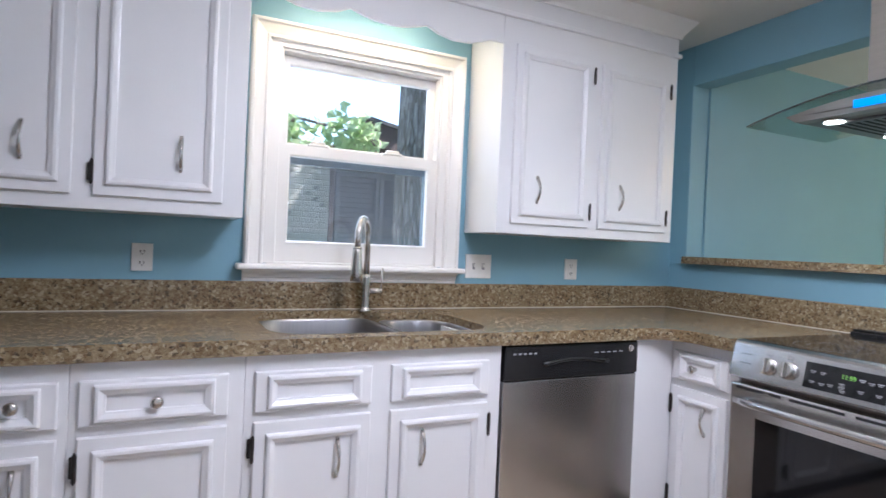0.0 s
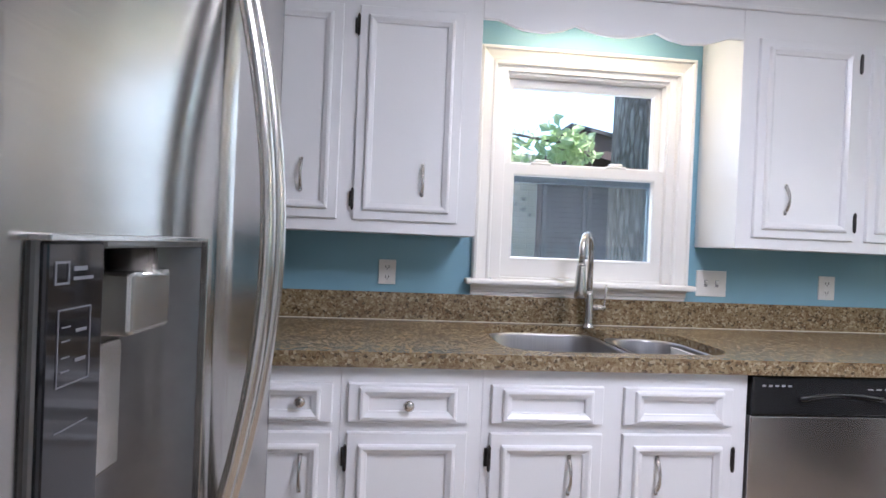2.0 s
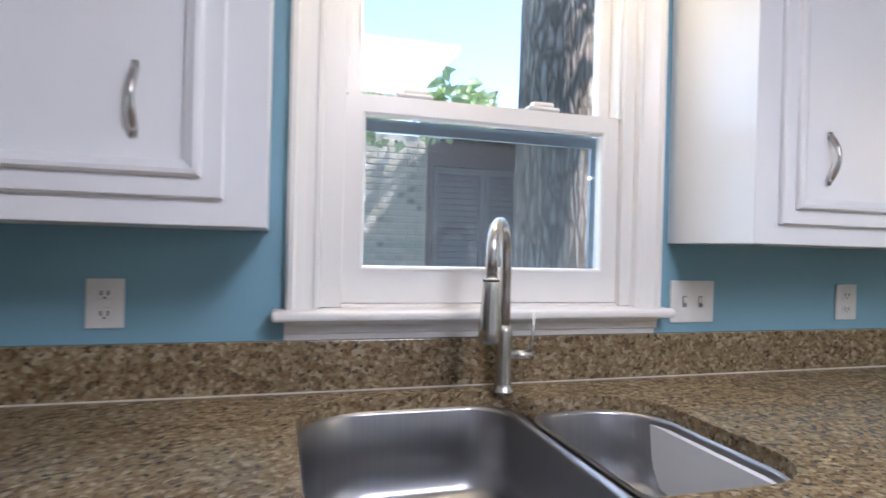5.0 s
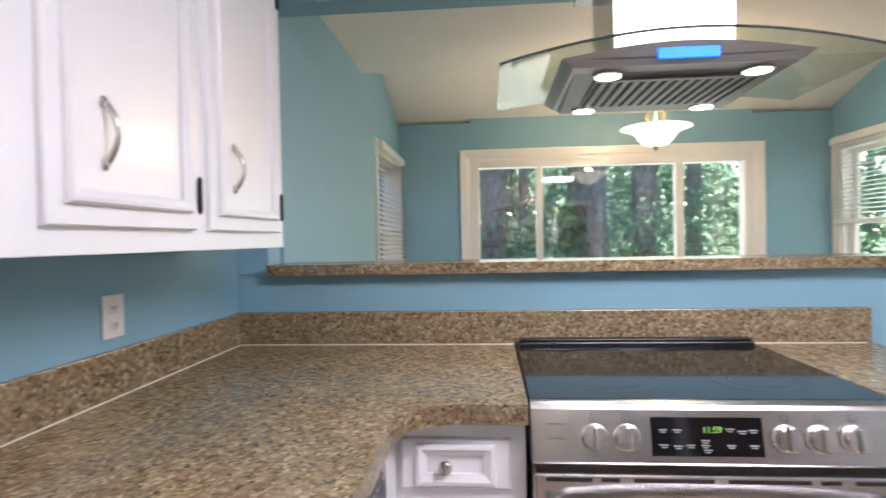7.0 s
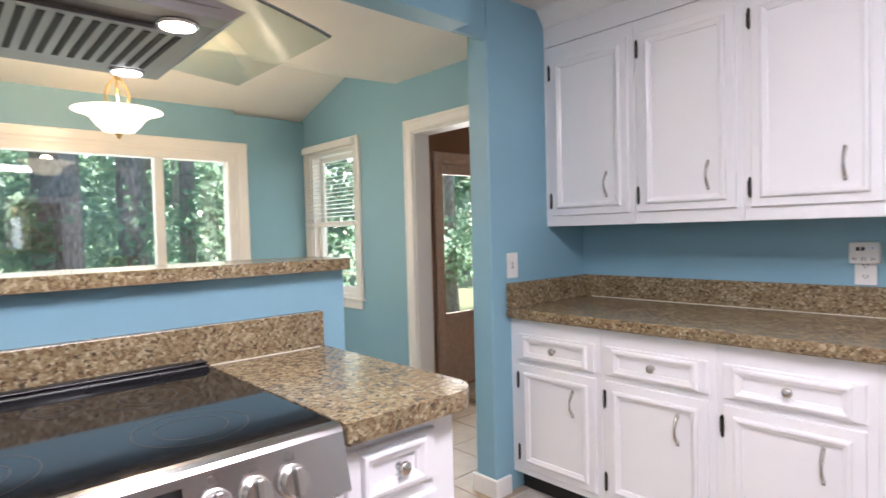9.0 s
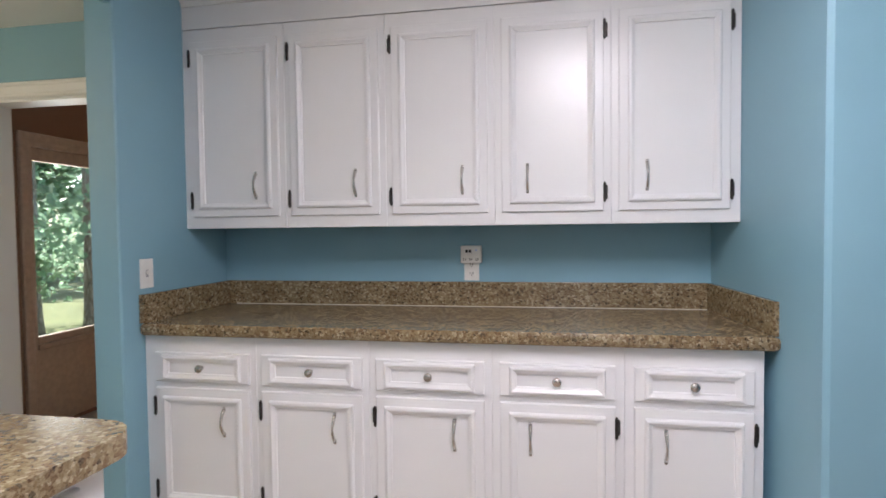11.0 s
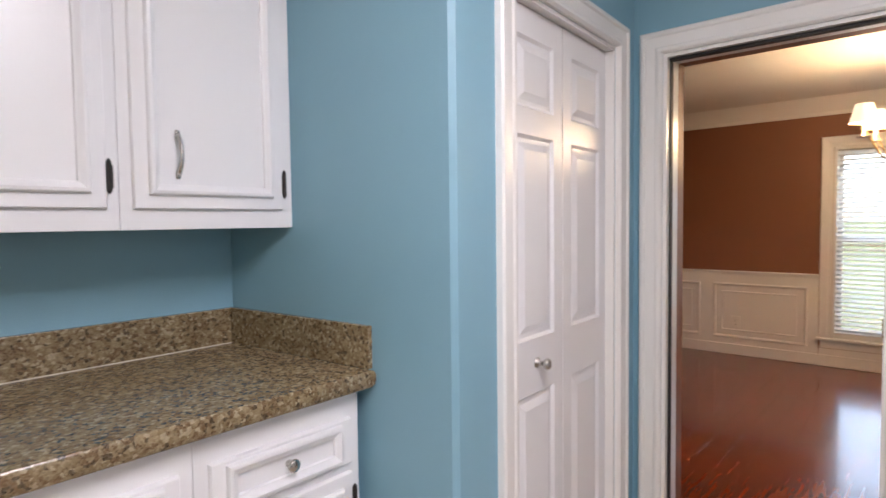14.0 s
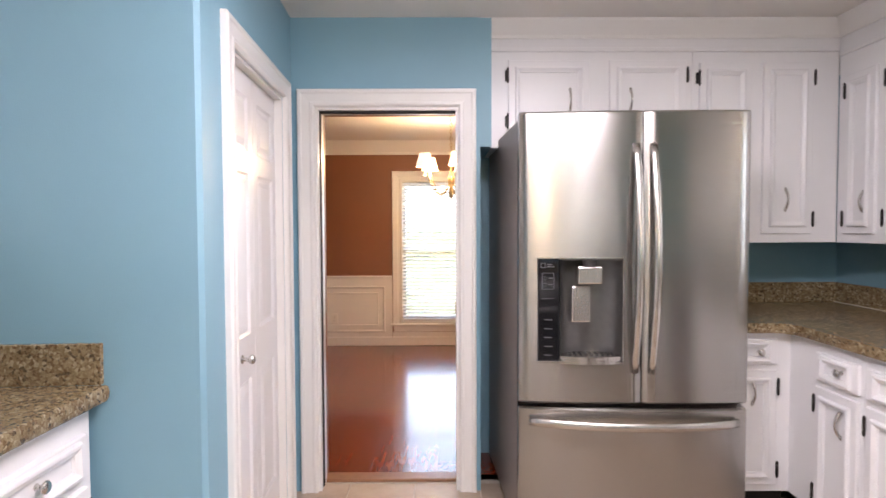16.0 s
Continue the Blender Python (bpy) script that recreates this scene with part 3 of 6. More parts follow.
part("rail", boxes((-0.19, 0.529, -0.012, 0.02, 1.925, 1.9255)), DARK, fold)

# soffits and their trims
Z1, ZW = 2.215, 2.245
solid("soffit_north", (-1.22, 2.489, 2.437, 2.735, Z1, H), mat=WHITE, label="white painted boxed soffit above the sink cabinets", category="soffit")
solid("soffit_west", (-1.22, -0.80, 0.66, 2.437, ZW, H), mat=WHITE, label="white painted boxed soffit above the refrigerator cabinets", category="soffit")
solid("soffit_south", (0.53, 2.905, -1.205, -0.877, 2.19, H), mat=WHITE, label="white painted boxed soffit above the long cabinets", category="soffit")
solid("trim_north", (-0.785, 2.504, 2.422, 2.437, Z1 - 0.022, Z1 - 0.002), (2.489, 2.504, 2.437, 2.735, Z1 - 0.022, Z1 - 0.002), (-0.80, -0.785, 0.645, 2.422, ZW - 0.022, ZW - 0.002), (-1.22, -0.785, 0.645, 0.66, ZW - 0.022, ZW - 0.002), mat=WHITE, label="white strip below the soffit", category="trim", bevel=0.003)


def crown(name, loop, label):
    """Crown moulding along a run: points of the soffit's foot line with the outward side."""
    bm = bmesh.new()
    prof = [(0.0, -0.085), (0.010, -0.085), (0.014, -0.070), (0.030, -0.050), (0.052, -0.022), (0.060, -0.012), (0.066, -0.001), (0.0, -0.001)]
    rings(bm, [[(x + d * ox, y + d * oy, H + z) for d, z in prof] for x, y, ox, oy in loop], cap_first=True)
    tagged(part(name, bm, TRIM), label, "trim", kind="structure")


crown("crown_north", [(2.489, 2.735, 1, 0), (2.489, 2.437, 1, -1), (-0.80, 2.437, 1, -1), (-0.80, 0.66, 1, -1), (-0.80, 0.66, 0, -1), (-1.2, 0.66, 0, -1)], "white crown moulding along the soffit")
crown("crown_south", [(0.54, -0.877, 0, 1), (2.90, -0.877, 0, 1)], "white crown moulding above the long cabinets")


# ---- cabinets ----
DOOR = [(0, 0, 0), (0, 0, 0.010), (0.003, 0.003, 0.014), (0.034, 0.034, 0.014), (0.035, 0.035, 0.022), (0.039, 0.039, 0.027), (0.046, 0.046, 0.028), (0.056, 0.056, 0.021), (0.061, 0.061, 0.019), (0.062, 0.062, 0.011)]
DRAWER = [(0, 0, 0), (0, 0, 0.010), (0.003, 0.003, 0.014), (0.034, 0.010, 0.014), (0.035, 0.011, 0.022), (0.038, 0.014, 0.027), (0.045, 0.021, 0.028), (0.056, 0.032, 0.021), (0.061, 0.037, 0.019), (0.062, 0.038, 0.011)]


def handle(x, z, y, parent):
    bm = bmesh.new()
    n = 10
    pts = [(x, y - 0.004 - 0.024 * math.sin(math.pi * k / n), z - 0.052 + 0.104 * k / n) for k in range(n + 1)]
    tube(bm, pts, [0.0042 + 0.0028 * abs(math.cos(math.pi * k / n)) for k in range(n + 1)], 8)
    for s in (-1, 1):
        cube(bm, x - 0.006, x + 0.006, y - 0.006, y, z + s * 0.052 - 0.010, z + s * 0.052 + 0.010, 0.002)
    part("handle", bm, NICKEL, parent, "arched satin nickel handle", True)


def knob(x, z, y, parent):
    bm = bmesh.new()
    lathe(bm, [(0.009, 0), (0.009, 0.002), (0.006, 0.005), (0.0055, 0.013), (0.012, 0.017), (0.0165, 0.022), (0.0165, 0.026), (0.012, 0.030), (0.004, 0.031)], 18, pose(x, y, z, 90, 0, 0))
    part("knob", bm, NICKEL, parent, "round satin nickel knob", True)


def hinge(x, z, y, parent, side):
    bm = boxes((x - 0.009, x + 0.009, y - 0.008, y, z - 0.028, z + 0.028), (x + side * 0.002, x + side * 0.007, y - 0.016, y - 0.008, z - 0.026, z + 0.026), bevel=0.0015)
    lathe(bm, [(0.001, -0.042), (0.0035, -0.038), (0.0058, -0.034), (0.0058, 0.034), (0.0035, 0.038), (0.001, 0.042)], 10, pose(x + side * 0.004, y - 0.017, z))
    part("hinge", bm, BRONZE, parent, "dark metal hinge")


def front(cab, x0, x1, z0, z1, pull=None, hinges=0, drawer=False):
    """A door or drawer front on the face frame at y = 0; hinges: -1 or 1 for the side."""
    bm = panel(bmesh.new(), x0, x1, z0, z1, 0, DRAWER if drawer else DOOR)
    ob = part("drawer" if drawer else "door", bm, WHITE, cab)
    if drawer and pull:
        knob(pull[0], pull[1], -0.011, ob)
    elif pull:
        handle(pull[0], pull[1], -0.011, ob)
    if hinges:
        x = x0 - 0.007 if hinges < 0 else x1 + 0.007
        for z in (z0 + 0.075, z1 - 0.075):
            hinge(x, z, -0.001, ob, -hinges)
    return ob


def base_unit(m, width, depth, label, fronts, group, hollow=False):
    """Base cabinet with a kick; m at the left foot of its face, x along it, front towards -y."""
    cab = thing("base_cabinet", m, label, "cabinet", group)
    if hollow:
        part("face_frame", boxes((0, width, 0, 0.02, 0.10, 0.8495)), WHITE, cab)
        several("side_panel", [(0, 0.018, 0.0205, depth, 0.10, 0.8495), (width - 0.018, width, 0.0205, depth, 0.10, 0.8495)], WHITE, cab)
        part("bottom_panel", boxes((0.0185, width - 0.0185, 0.0205, depth, 0.10, 0.118)), WHITE, cab)
    else:
        part("body", boxes((0, width, 0, depth, 0.10, 0.8495), bevel=0.0012), WHITE, cab)
    # Shade below the cabinet is painted into the kick.
    part("toe_kick", boxes((0.0, width, 0.07, depth, 0, 0.0995)), DARK, cab, "recessed kick with its shade in a near-black colour")
    for row in fronts:
        front(cab, *row)
    return cab


def wall_unit(m, width, depth, z0, z1, label, fronts, group):
    cab = thing("wall_cabinet", m @ pose(0, 0, z0), label, "cabinet", group)
    part("body", boxes((0, width, 0, depth, 0, z1 - z0), bevel=0.0015), WHITE, cab)
    for x0, x1, a, b, pull, hg in fronts:
        front(cab, x0, x1, a - z0, b - z0, pull and (pull[0], pull[1] - z0), hg)
    return cab


DZ0, DZ1, RZ0, RZ1 = 0.135, 0.672, 0.700, 0.818
G1, G2, G3, G4 = "white base cabinets along the sink wall", "white wall cabinets along the sink wall", "white base cabinets below the long counter", "white wall cabinets above the long counter"
YB = 2.025


def sink_run(x0, x1, fronts, label, hollow=False):
    rows = [(a - x0, b - x0, z0 - 0.018, z1 - 0.018, p and (p[0] - x0, p[1] - 0.018), h, d) for a, b, z0, z1, p, h, d in fronts]
    return base_unit(pose(x0, YB, 0), x1 - x0, 0.68, label, rows, G1, hollow)


sink_run(-0.50, -0.031, [(-0.300, -0.053, RZ0, RZ1, (-0.145, 0.765), 0, True), (-0.300, -0.053, DZ0, DZ1, (-0.140, 0.555), -1, False)], "narrow white cabinet with one drawer and a door")
sink_run(-0.030, 0.396, [(-0.008, 0.352, RZ0, RZ1, (0.172, 0.757), 0, True), (-0.008, 0.352, DZ0, DZ1, None, -1, False)], "white cabinet with a drawer above a door")
sink_run(0.397, 1.253, [(0.424, 0.776, RZ0, RZ1, None, 0, True), (0.842, 1.200, RZ0, RZ1, None, 0, True), (0.424, 0.776, DZ0, DZ1, (0.672, 0.545), -1, False), (0.842, 1.200, DZ0, DZ1, (0.955, 0.545), 1, False)], "white sink cabinet with two false drawers and two doors", True)
solid_corner = thing("corner_panel", pose(1.885, YB, 0), "white corner filler beside the dishwasher", "panel")
part("stile", boxes((0, 0.20, 0, 0.02, 0.0, 0.8495), bevel=0.001), WHITE, solid_corner)
# east side, corner and peninsula
XB = 2.09
base_unit(pose(XB, 2.040, 0, 0, 0, -90), 0.322, 0.70, "narrow white corner cabinet with a drawer and a door", [(0.030, 0.285, RZ0 - 0.014, RZ1 - 0.014, (0.135, 0.742), 0, True), (0.030, 0.285, DZ0, DZ1 - 0.014, (0.19, 0.55), -1, False)], "white base cabinets beside the range")
base_unit(pose(XB, 0.903, 0, 0, 0, -90), 0.330, 0.70, "white peninsula cabinet with a stack of drawers", [(0.020, 0.262, RZ0, RZ1, (0.155, 0.757), 0, True), (0.020, 0.262, 0.50, DZ1, (0.155, 0.585), 0, True), (0.020, 0.262, 0.32, 0.475, (0.155, 0.40), 0, True), (0.020, 0.262, DZ0, 0.295, (0.155, 0.215), 0, True)], "white base cabinets beside the range")
# south run
for n, (a, b, hg) in enumerate(((2.435, 2.850, -1), (1.965, 2.381, -1), (1.494, 1.909, -1), (1.028, 1.436, 1), (0.573, 0.964, 1))):
    x1 = (2.905, 2.408, 1.937, 1.465, 0.996)[n]
    x0 = (2.409, 1.938, 1.466, 0.997, 0.541)[n]
    px = (b - a) * 0.73 if hg < 0 else (b - a) * 0.27
    lo = x1 - b
    base_unit(pose(x1, -0.578, 0, 0, 0, 180), x1 - x0, 0.61, "white cabinet with a drawer above a door", [(lo, lo + b - a, 0.656, 0.778, (lo + (b - a) / 2, 0.718), 0, True), (lo, lo + b - a, DZ0, 0.632, (lo + px, 0.50), hg, False)], G3)
for n, (a, b, hg) in enumerate(((2.437, 2.860, -1), (1.973, 2.381, -1), (1.505, 1.916, -1), (1.040, 1.448, 1), (0.568, 0.982, 1))):
    x1 = (2.905, 2.408, 1.944, 1.476, 1.010)[n]
    x0 = (2.409, 1.945, 1.477, 1.011, 0.528)[n]
    px = (b - a) * 0.74 if hg < 0 else (b - a) * 0.26
    lo = x1 - b
    wall_unit(pose(x1, -0.877, 0, 0, 0, 180), x1 - x0, 0.328, 1.282, 2.186, "white wall cabinet with one panelled door", [(lo, lo + b - a, 1.334, 2.128, (lo + px, 1.472), hg)], G4)
# north wall cabinets
YU, ZU = 2.437, 1.255


def upper_run(x0, x1, doors, label):
    wall_unit(pose(x0, YU, 0), x1 - x0, 0.298, ZU, Z1 - 0.001, label, [(a - x0, b - x0, 1.300, 2.085, (p - x0, 1.455), h) for a, b, p, h in doors], G2)


upper_run(-0.799, 0.415, [(-0.735, -0.535, -0.595, -1), (-0.475, -0.100, -0.232, -1), (-0.042, 0.345, 0.210, -1)], "white wall cabinet with three panelled doors")
upper_run(1.455, 2.489, [(1.520, 1.945, 1.650, 1), (2.003, 2.432, 2.130, 1)], "white wall cabinet with two panelled doors")
# west wall cabinets
wall_unit(pose(-0.80, 0.662, 0, 0, 0, 90), 1.022, 0.41, 1.742, ZW - 0.001, "white wall cabinet over the refrigerator with two short doors", [(0.088, 0.500, 1.800, 2.180, (0.400, 1.98), -1), (0.602, 0.990, 1.800, 2.180, (0.706, 1.98), 1)], "white wall cabinets on the refrigerator wall")
wall_unit(pose(-0.80, 1.685, 0, 0, 0, 90), 0.750, 0.41, ZU, ZW - 0.001, "tall white wall cabinet with two panelled doors", [(0.034, 0.300, 1.300, 2.165, None, -1), (0.360, 0.615, 1.300, 2.165, (0.478, 1.475), 1)], "white wall cabinets on the refrigerator wall")
base_unit(pose(-0.50, 1.725, 0, 0, 0, 90), 0.312, 0.70, "white cabinet beside the refrigerator with a drawer and a door", [(0.020, 0.235, RZ0, RZ1, (0.150, 0.760), 0, True), (0.020, 0.235, DZ0, DZ1, (0.12, 0.57), 1, False)], "white base cabinet beside the refrigerator")

# scalloped valance over the sink window
val = bmesh.new()
wave = [(0, 0.062), (0.06, 0.062), (0.10, 0.048), (0.16, 0.030), (0.24, 0.026), (0.31, 0.040), (0.36, 0.062), (0.40, 0.050), (0.46, 0.036), (0.52, 0.032)]
wave = wave + [(1.04 - x, z) for x, z in wave[-2::-1]]
low = [(0.4155 + x, 2.015 + z * 1.0) for x, z in wave]
outline = low + [(1.4545, Z1 - 0.003), (0.4155, Z1 - 0.003)]
rings(val, [[(x, y, z) for x, z in outline] for y in (2.4385, 2.4575)], cap_first=True)
valance = part("valance", val, WHITE, None, "", False, 0.003)
tagged(valance, "white scalloped wooden valance above the sink window", "valance")

# ---- counters ----
CT0, CT1 = 0.850, 0.896
hole = rounded([(0.475, 2.070), (1.258, 2.070), (1.258, 2.565), (0.995, 2.565), (0.930, 2.648), (0.475, 2.648)], [0.13, 0.12, 0.13, 0.04, 0.05, 0.16], 7)
l_shape = rounded([(-1.218, 2.733), (-1.218, 1.72), (-0.465, 1.72), (-0.465, 1.997), (2.035, 1.997), (2.035, 1.714), (2.808, 1.714), (2.808, 2.733)], [0, 0, 0.01, 0.09, 0.13, 0.005, 0, 0], 9)
ct = part("countertop", slab(l_shape, CT0, CT1, hole), GRANITE, None, "", False, 0.019, 5)
tagged(ct, "speckled brown granite countertop with sink cut-out", "countertop")
pen = part("countertop", slab(rounded([(2.040, 0.515), (2.808, 0.515), (2.808, 0.901), (2.040, 0.901)], [0.085, 0.02, 0, 0.006], 6), CT0, CT1), GRANITE, None, "", False, 0.019, 5)
tagged(pen, "speckled brown granite peninsula countertop", "countertop")
sct = part("countertop", slab([(0.498, -0.535), (0.5445, -1.203), (2.903, -1.203), (2.903, -0.535)], CT0, CT1), GRANITE, None, "", False, 0.019, 5)
tagged(sct, "long speckled brown granite countertop", "countertop")
ledge = part("bar_ledge", slab(rounded([(2.755, 0.405), (3.06, 0.405), (3.06, 2.604), (2.755, 2.604)], [0.035, 0.035, 0, 0.01], 5), 1.149, 1.188), GRANITE, None, "", False, 0.013, 4)
tagged(ledge, "speckled granite bar ledge on the half wall", "ledge")


def splash(label, *rows):
    tagged(part("backsplash", boxes(*rows), GRANITE, None, "", False, 0.0025, 2), label, "backsplash")


splash("low granite backsplash behind the sink", (-1.198, 2.771, 2.713, 2.734, CT1, 1.012))
splash("low granite backsplash behind the range", (2.772, 2.809, 0.522, 2.734, CT1, 1.014))
splash("low granite backsplash beside the refrigerator", (-1.219, -1.199, 1.72, 2.734, CT1, 1.012))
splash("low granite backsplash of the long counter", (0.567, 2.879, -1.204, -1.183, CT1, 1.014))
splash("low granite side splash by the wall end", (2.880, 2.904, -1.204, -0.545, CT1, 1.014))
side = bmesh.new()
rings(side, [[(x, y, z) for x, y in ((0.5455, -1.203), (0.5665, -1.203), (0.520, -0.555), (0.498, -0.555))] for z in (CT1, 1.014)], cap_first=True)
tagged(part("backsplash", side, GRANITE, None, "", False, 0.0025), "low granite side splash by the closet wall", "backsplash")
caulk = boxes((-1.198, 2.771, 2.710, 2.7135, CT1 - 0.0005, CT1 + 0.003), (2.7685, 2.7725, 1.714, 2.710, CT1 - 0.0005, CT1 + 0.003), (2.7685, 2.7725, 0.54, 0.901, CT1 - 0.0005, CT1 + 0.003), (0.57, 2.842, -1.1835, -1.180, CT1 - 0.0005, CT1 + 0.003))
tagged(part("caulk_line", caulk, plain("caulk", (0.62, 0.57, 0.48), 0.6)), "thin pale caulk joint along the backsplash", "trim", kind="structure")

# ---- sink and faucet ----
sink = thing("sink", pose(0.875, 2.38, 0.688), "double-bowl stainless undermount sink", "sink")


def basin(pts, radii, depth):
    cx = sum(p[0] for p in pts) / len(pts)
    cy = sum(p[1] for p in pts) / len(pts)
    rows = []
    for inset, z in ((-0.012, 0.178), (0.0, 0.178), (0.004, 0.170), (0.008, 0.09 - depth), (0.016, 0.035 - depth), (0.035, 0.016 - depth), (0.070, 0.008 - depth), (0.13, 0.004 - depth)):
        ring = rounded([(x - inset * (1 if x > cx else -1), y - inset * (1 if y > cy else -1)) for x, y in pts], [max(0.02, r - inset * 0.4) for r in radii], 7)
        rows.append([(x - 0.875, y - 2.38, z) for x, y in ring])
    return rings(bmesh.new(), rows)


for pts, radii, depth in (([(0.478, 2.073), (0.938, 2.073), (0.938, 2.645), (0.478, 2.645)], [0.13, 0.09, 0.09, 0.15], 0.03), ([(0.972, 2.073), (1.255, 2.073), (1.255, 2.562), (0.972, 2.562)], [0.09, 0.12, 0.13, 0.09], 0.0)):
    bowl = part("bowl", basin(pts, radii, depth), SINK_STEEL, sink, "", True)
    dr = bmesh.new()
    lathe(dr, [(0.045, 0.0), (0.045, 0.004), (0.036, 0.004), (0.030, -0.004), (0.004, -0.004)], 20, pose(sum(p[0] for p in pts) / 4 - 0.875, sum(p[1] for p in pts) / 4 - 2.38, 0.006 - depth))
    part("drain", dr, NICKEL, bowl, "round steel drain", True)
part("divider", boxes((0.936 - 0.875, 0.974 - 0.875, 2.085 - 2.38, 2.60 - 2.38, 0.14, 0.172), bevel=0.006, seg=2), SINK_STEEL, sink, "", True)

faucet = thing("faucet", pose(0.947, 2.643, CT1) @ Matrix.Scale(1.04, 4), "tall brushed nickel pull-down kitchen faucet", "faucet")
bm = bmesh.new()
lathe(bm, [(0.027, 0.0), (0.027, 0.004), (0.021, 0.010), (0.019, 0.020), (0.0185, 0.10), (0.0175, 0.135), (0.0155, 0.15)], 20)
part("body", bm, NICKEL, faucet, "", True)
neck = [(0, 0, 0.145), (0, 0, 0.30)] + [(-0.037 * (1 - math.cos(a)), -0.0525 * (1 - math.cos(a)), 0.30 + 0.075 * math.sin(a)) for a in [math.pi * k / 12 for k in range(1, 13)]] + [(-0.075, -0.106, 0.262)]
part("neck", tube(bmesh.new(), neck, 0.0128, 14), NICKEL, faucet, "", True)
bm = bmesh.new()
lathe(bm, [(0.0135, 0.0), (0.0165, -0.006), (0.0175, -0.03), (0.0235, -0.10), (0.0245, -0.128), (0.0215, -0.134), (0.012, -0.134)], 18, pose(-0.075, -0.106, 0.262))
spray = part("spray_head", bm, NICKEL, faucet, "", True)
part("seam_ring", tube(bmesh.new(), [(-0.075, -0.106, 0.257), (-0.075, -0.106, 0.254)], 0.0172, 16), DARK, spray)
bm = tube(bmesh.new(), [(0.015, 0, 0.082), (0.066, -0.012, 0.082)], [0.0125, 0.0125], 14)
lev = part("lever_hub", bm, NICKEL, faucet, "", True)
part("lever", tube(bmesh.new(), [(0.060, -0.012, 0.086), (0.064, -0.012, 0.125), (0.066, -0.012, 0.178)], [0.0055, 0.004, 0.0038], 10), NICKEL, lev, "", True)


# ---- windows ----
def sash(parent, x0, x1, z0, z1, y, stile=0.045, low=None, thick=0.035, mat=None, name="sash"):
    """A glazed sash whose room side is at y."""
    low = low or stile
    fr = boxes((x0, x0 + stile, y, y + thick, z0, z1), (x1 - stile, x1, y, y + thick, z0, z1), (x0 + stile, x1 - stile, y, y + thick, z1 - stile, z1), (x0 + stile, x1 - stile, y, y + thick, z0, z0 + low))
    mitred(fr, x0 + stile - 0.003, x1 - stile + 0.003, z0 + low - 0.003, z1 - stile + 0.003, y, [(0, 0.003), (0.006, 0.0), (0.009, -0.014)], True)
    s = part(name, fr, mat or TRIM, parent)
    gl = boxes((x0 + stile - 0.002, x1 - stile + 0.002, y + thick * 0.5, y + thick * 0.5 + 0.004, z0 + low - 0.002, z1 - stile + 0.002))
    g = part("pane", gl, PANE, s, "clear glass pane")
    g.visible_shadow = False
    return s


WIDE = [(0, 0), (0, 0.030), (0.008, 0.042), (0.022, 0.044), (0.030, 0.034), (0.062, 0.026), (0.084, 0.022), (0.092, 0.027), (0.104, 0.027), (0.110, 0.014), (0.110, -0.03)]
win = thing("window_sink", pose(0, 2.735, 0), "white double-hung window with wide moulded casing above the sink", "window", kind="structure")
part("casing", mitred(bmesh.new(), 0.452, 1.416, 1.084, 2.078, 0, [(a * 0.70, b) for a, b in WIDE]), TRIM, win)
part("window_frame", boxes((0.528, 0.577, -0.010, 0.15, 1.086, 2.002), (1.305, 1.340, -0.010, 0.15, 1.086, 2.002), (0.577, 1.305, -0.010, 0.15, 1.978, 2.002), (0.577, 1.305, 0.004, 0.15, 1.966, 1.978), (0.577, 1.305, 0.000, 0.15, 1.052, 1.092), (0.577, 0.586, 0.002, 0.050, 1.58, 1.966), (1.296, 1.305, 0.002, 0.050, 1.58, 1.966), bevel=0.002), TRIM, win)
sash(win, 0.578, 1.304, 1.548, 1.965, 0.052, 0.038, 0.045, 0.032)
lower = sash(win, 0.578, 1.304, 1.094, 1.585, 0.010, 0.045, 0.082, 0.036)
# The frame's blue-grey holds the shade behind the sash.
part("screen_frame", boxes((0.588, 0.604, 0.092, 0.104, 1.09, 1.546), (1.270, 1.294, 0.092, 0.104, 1.09, 1.546), (0.604, 1.270, 0.092, 0.104, 1.515, 1.546), (0.604, 1.270, 0.092, 0.104, 1.09, 1.12)), plain("screen_frame_shaded", (0.30, 0.36, 0.42), 0.5), win, "insect screen frame with the sash's shade in its blue-grey")
scr = part("screen", boxes((0.604, 1.270, 0.0975, 0.0985, 1.12, 1.515)), SCREEN, win, "fine grey insect screen")
scr.visible_shadow = False
for x in (0.745, 1.085):
    part("latch", boxes((x - 0.045, x + 0.045, 0.008, 0.046, 1.585, 1.597), (x - 0.030, x + 0.030, 0.014, 0.040, 1.597, 1.610), bevel=0.005, seg=2), PLASTIC, lower, "white sash latch")
part("window_sill", boxes((0.424, 1.436, -0.075, 0.04, 1.060, 1.084), bevel=0.009, seg=3), TRIM, win)
bm = bmesh.new()
apron = [(0, 1.013), (-0.012, 1.013), (-0.014, 1.026), (-0.022, 1.030), (-0.024, 1.046), (-0.034, 1.056), (-0.034, 1.0595), (0, 1.0595)]
rings(bm, [[(x, y, z) for y, z in apron] for x in (0.452, 1.412)], cap_first=True)
part("apron", bm, TRIM, win)

FLAT = [(0, 0), (0, 0.020), (0.008, 0.026), (0.055, 0.020), (0.068, 0.014), (0.088, 0.012), (0.088, 0)]
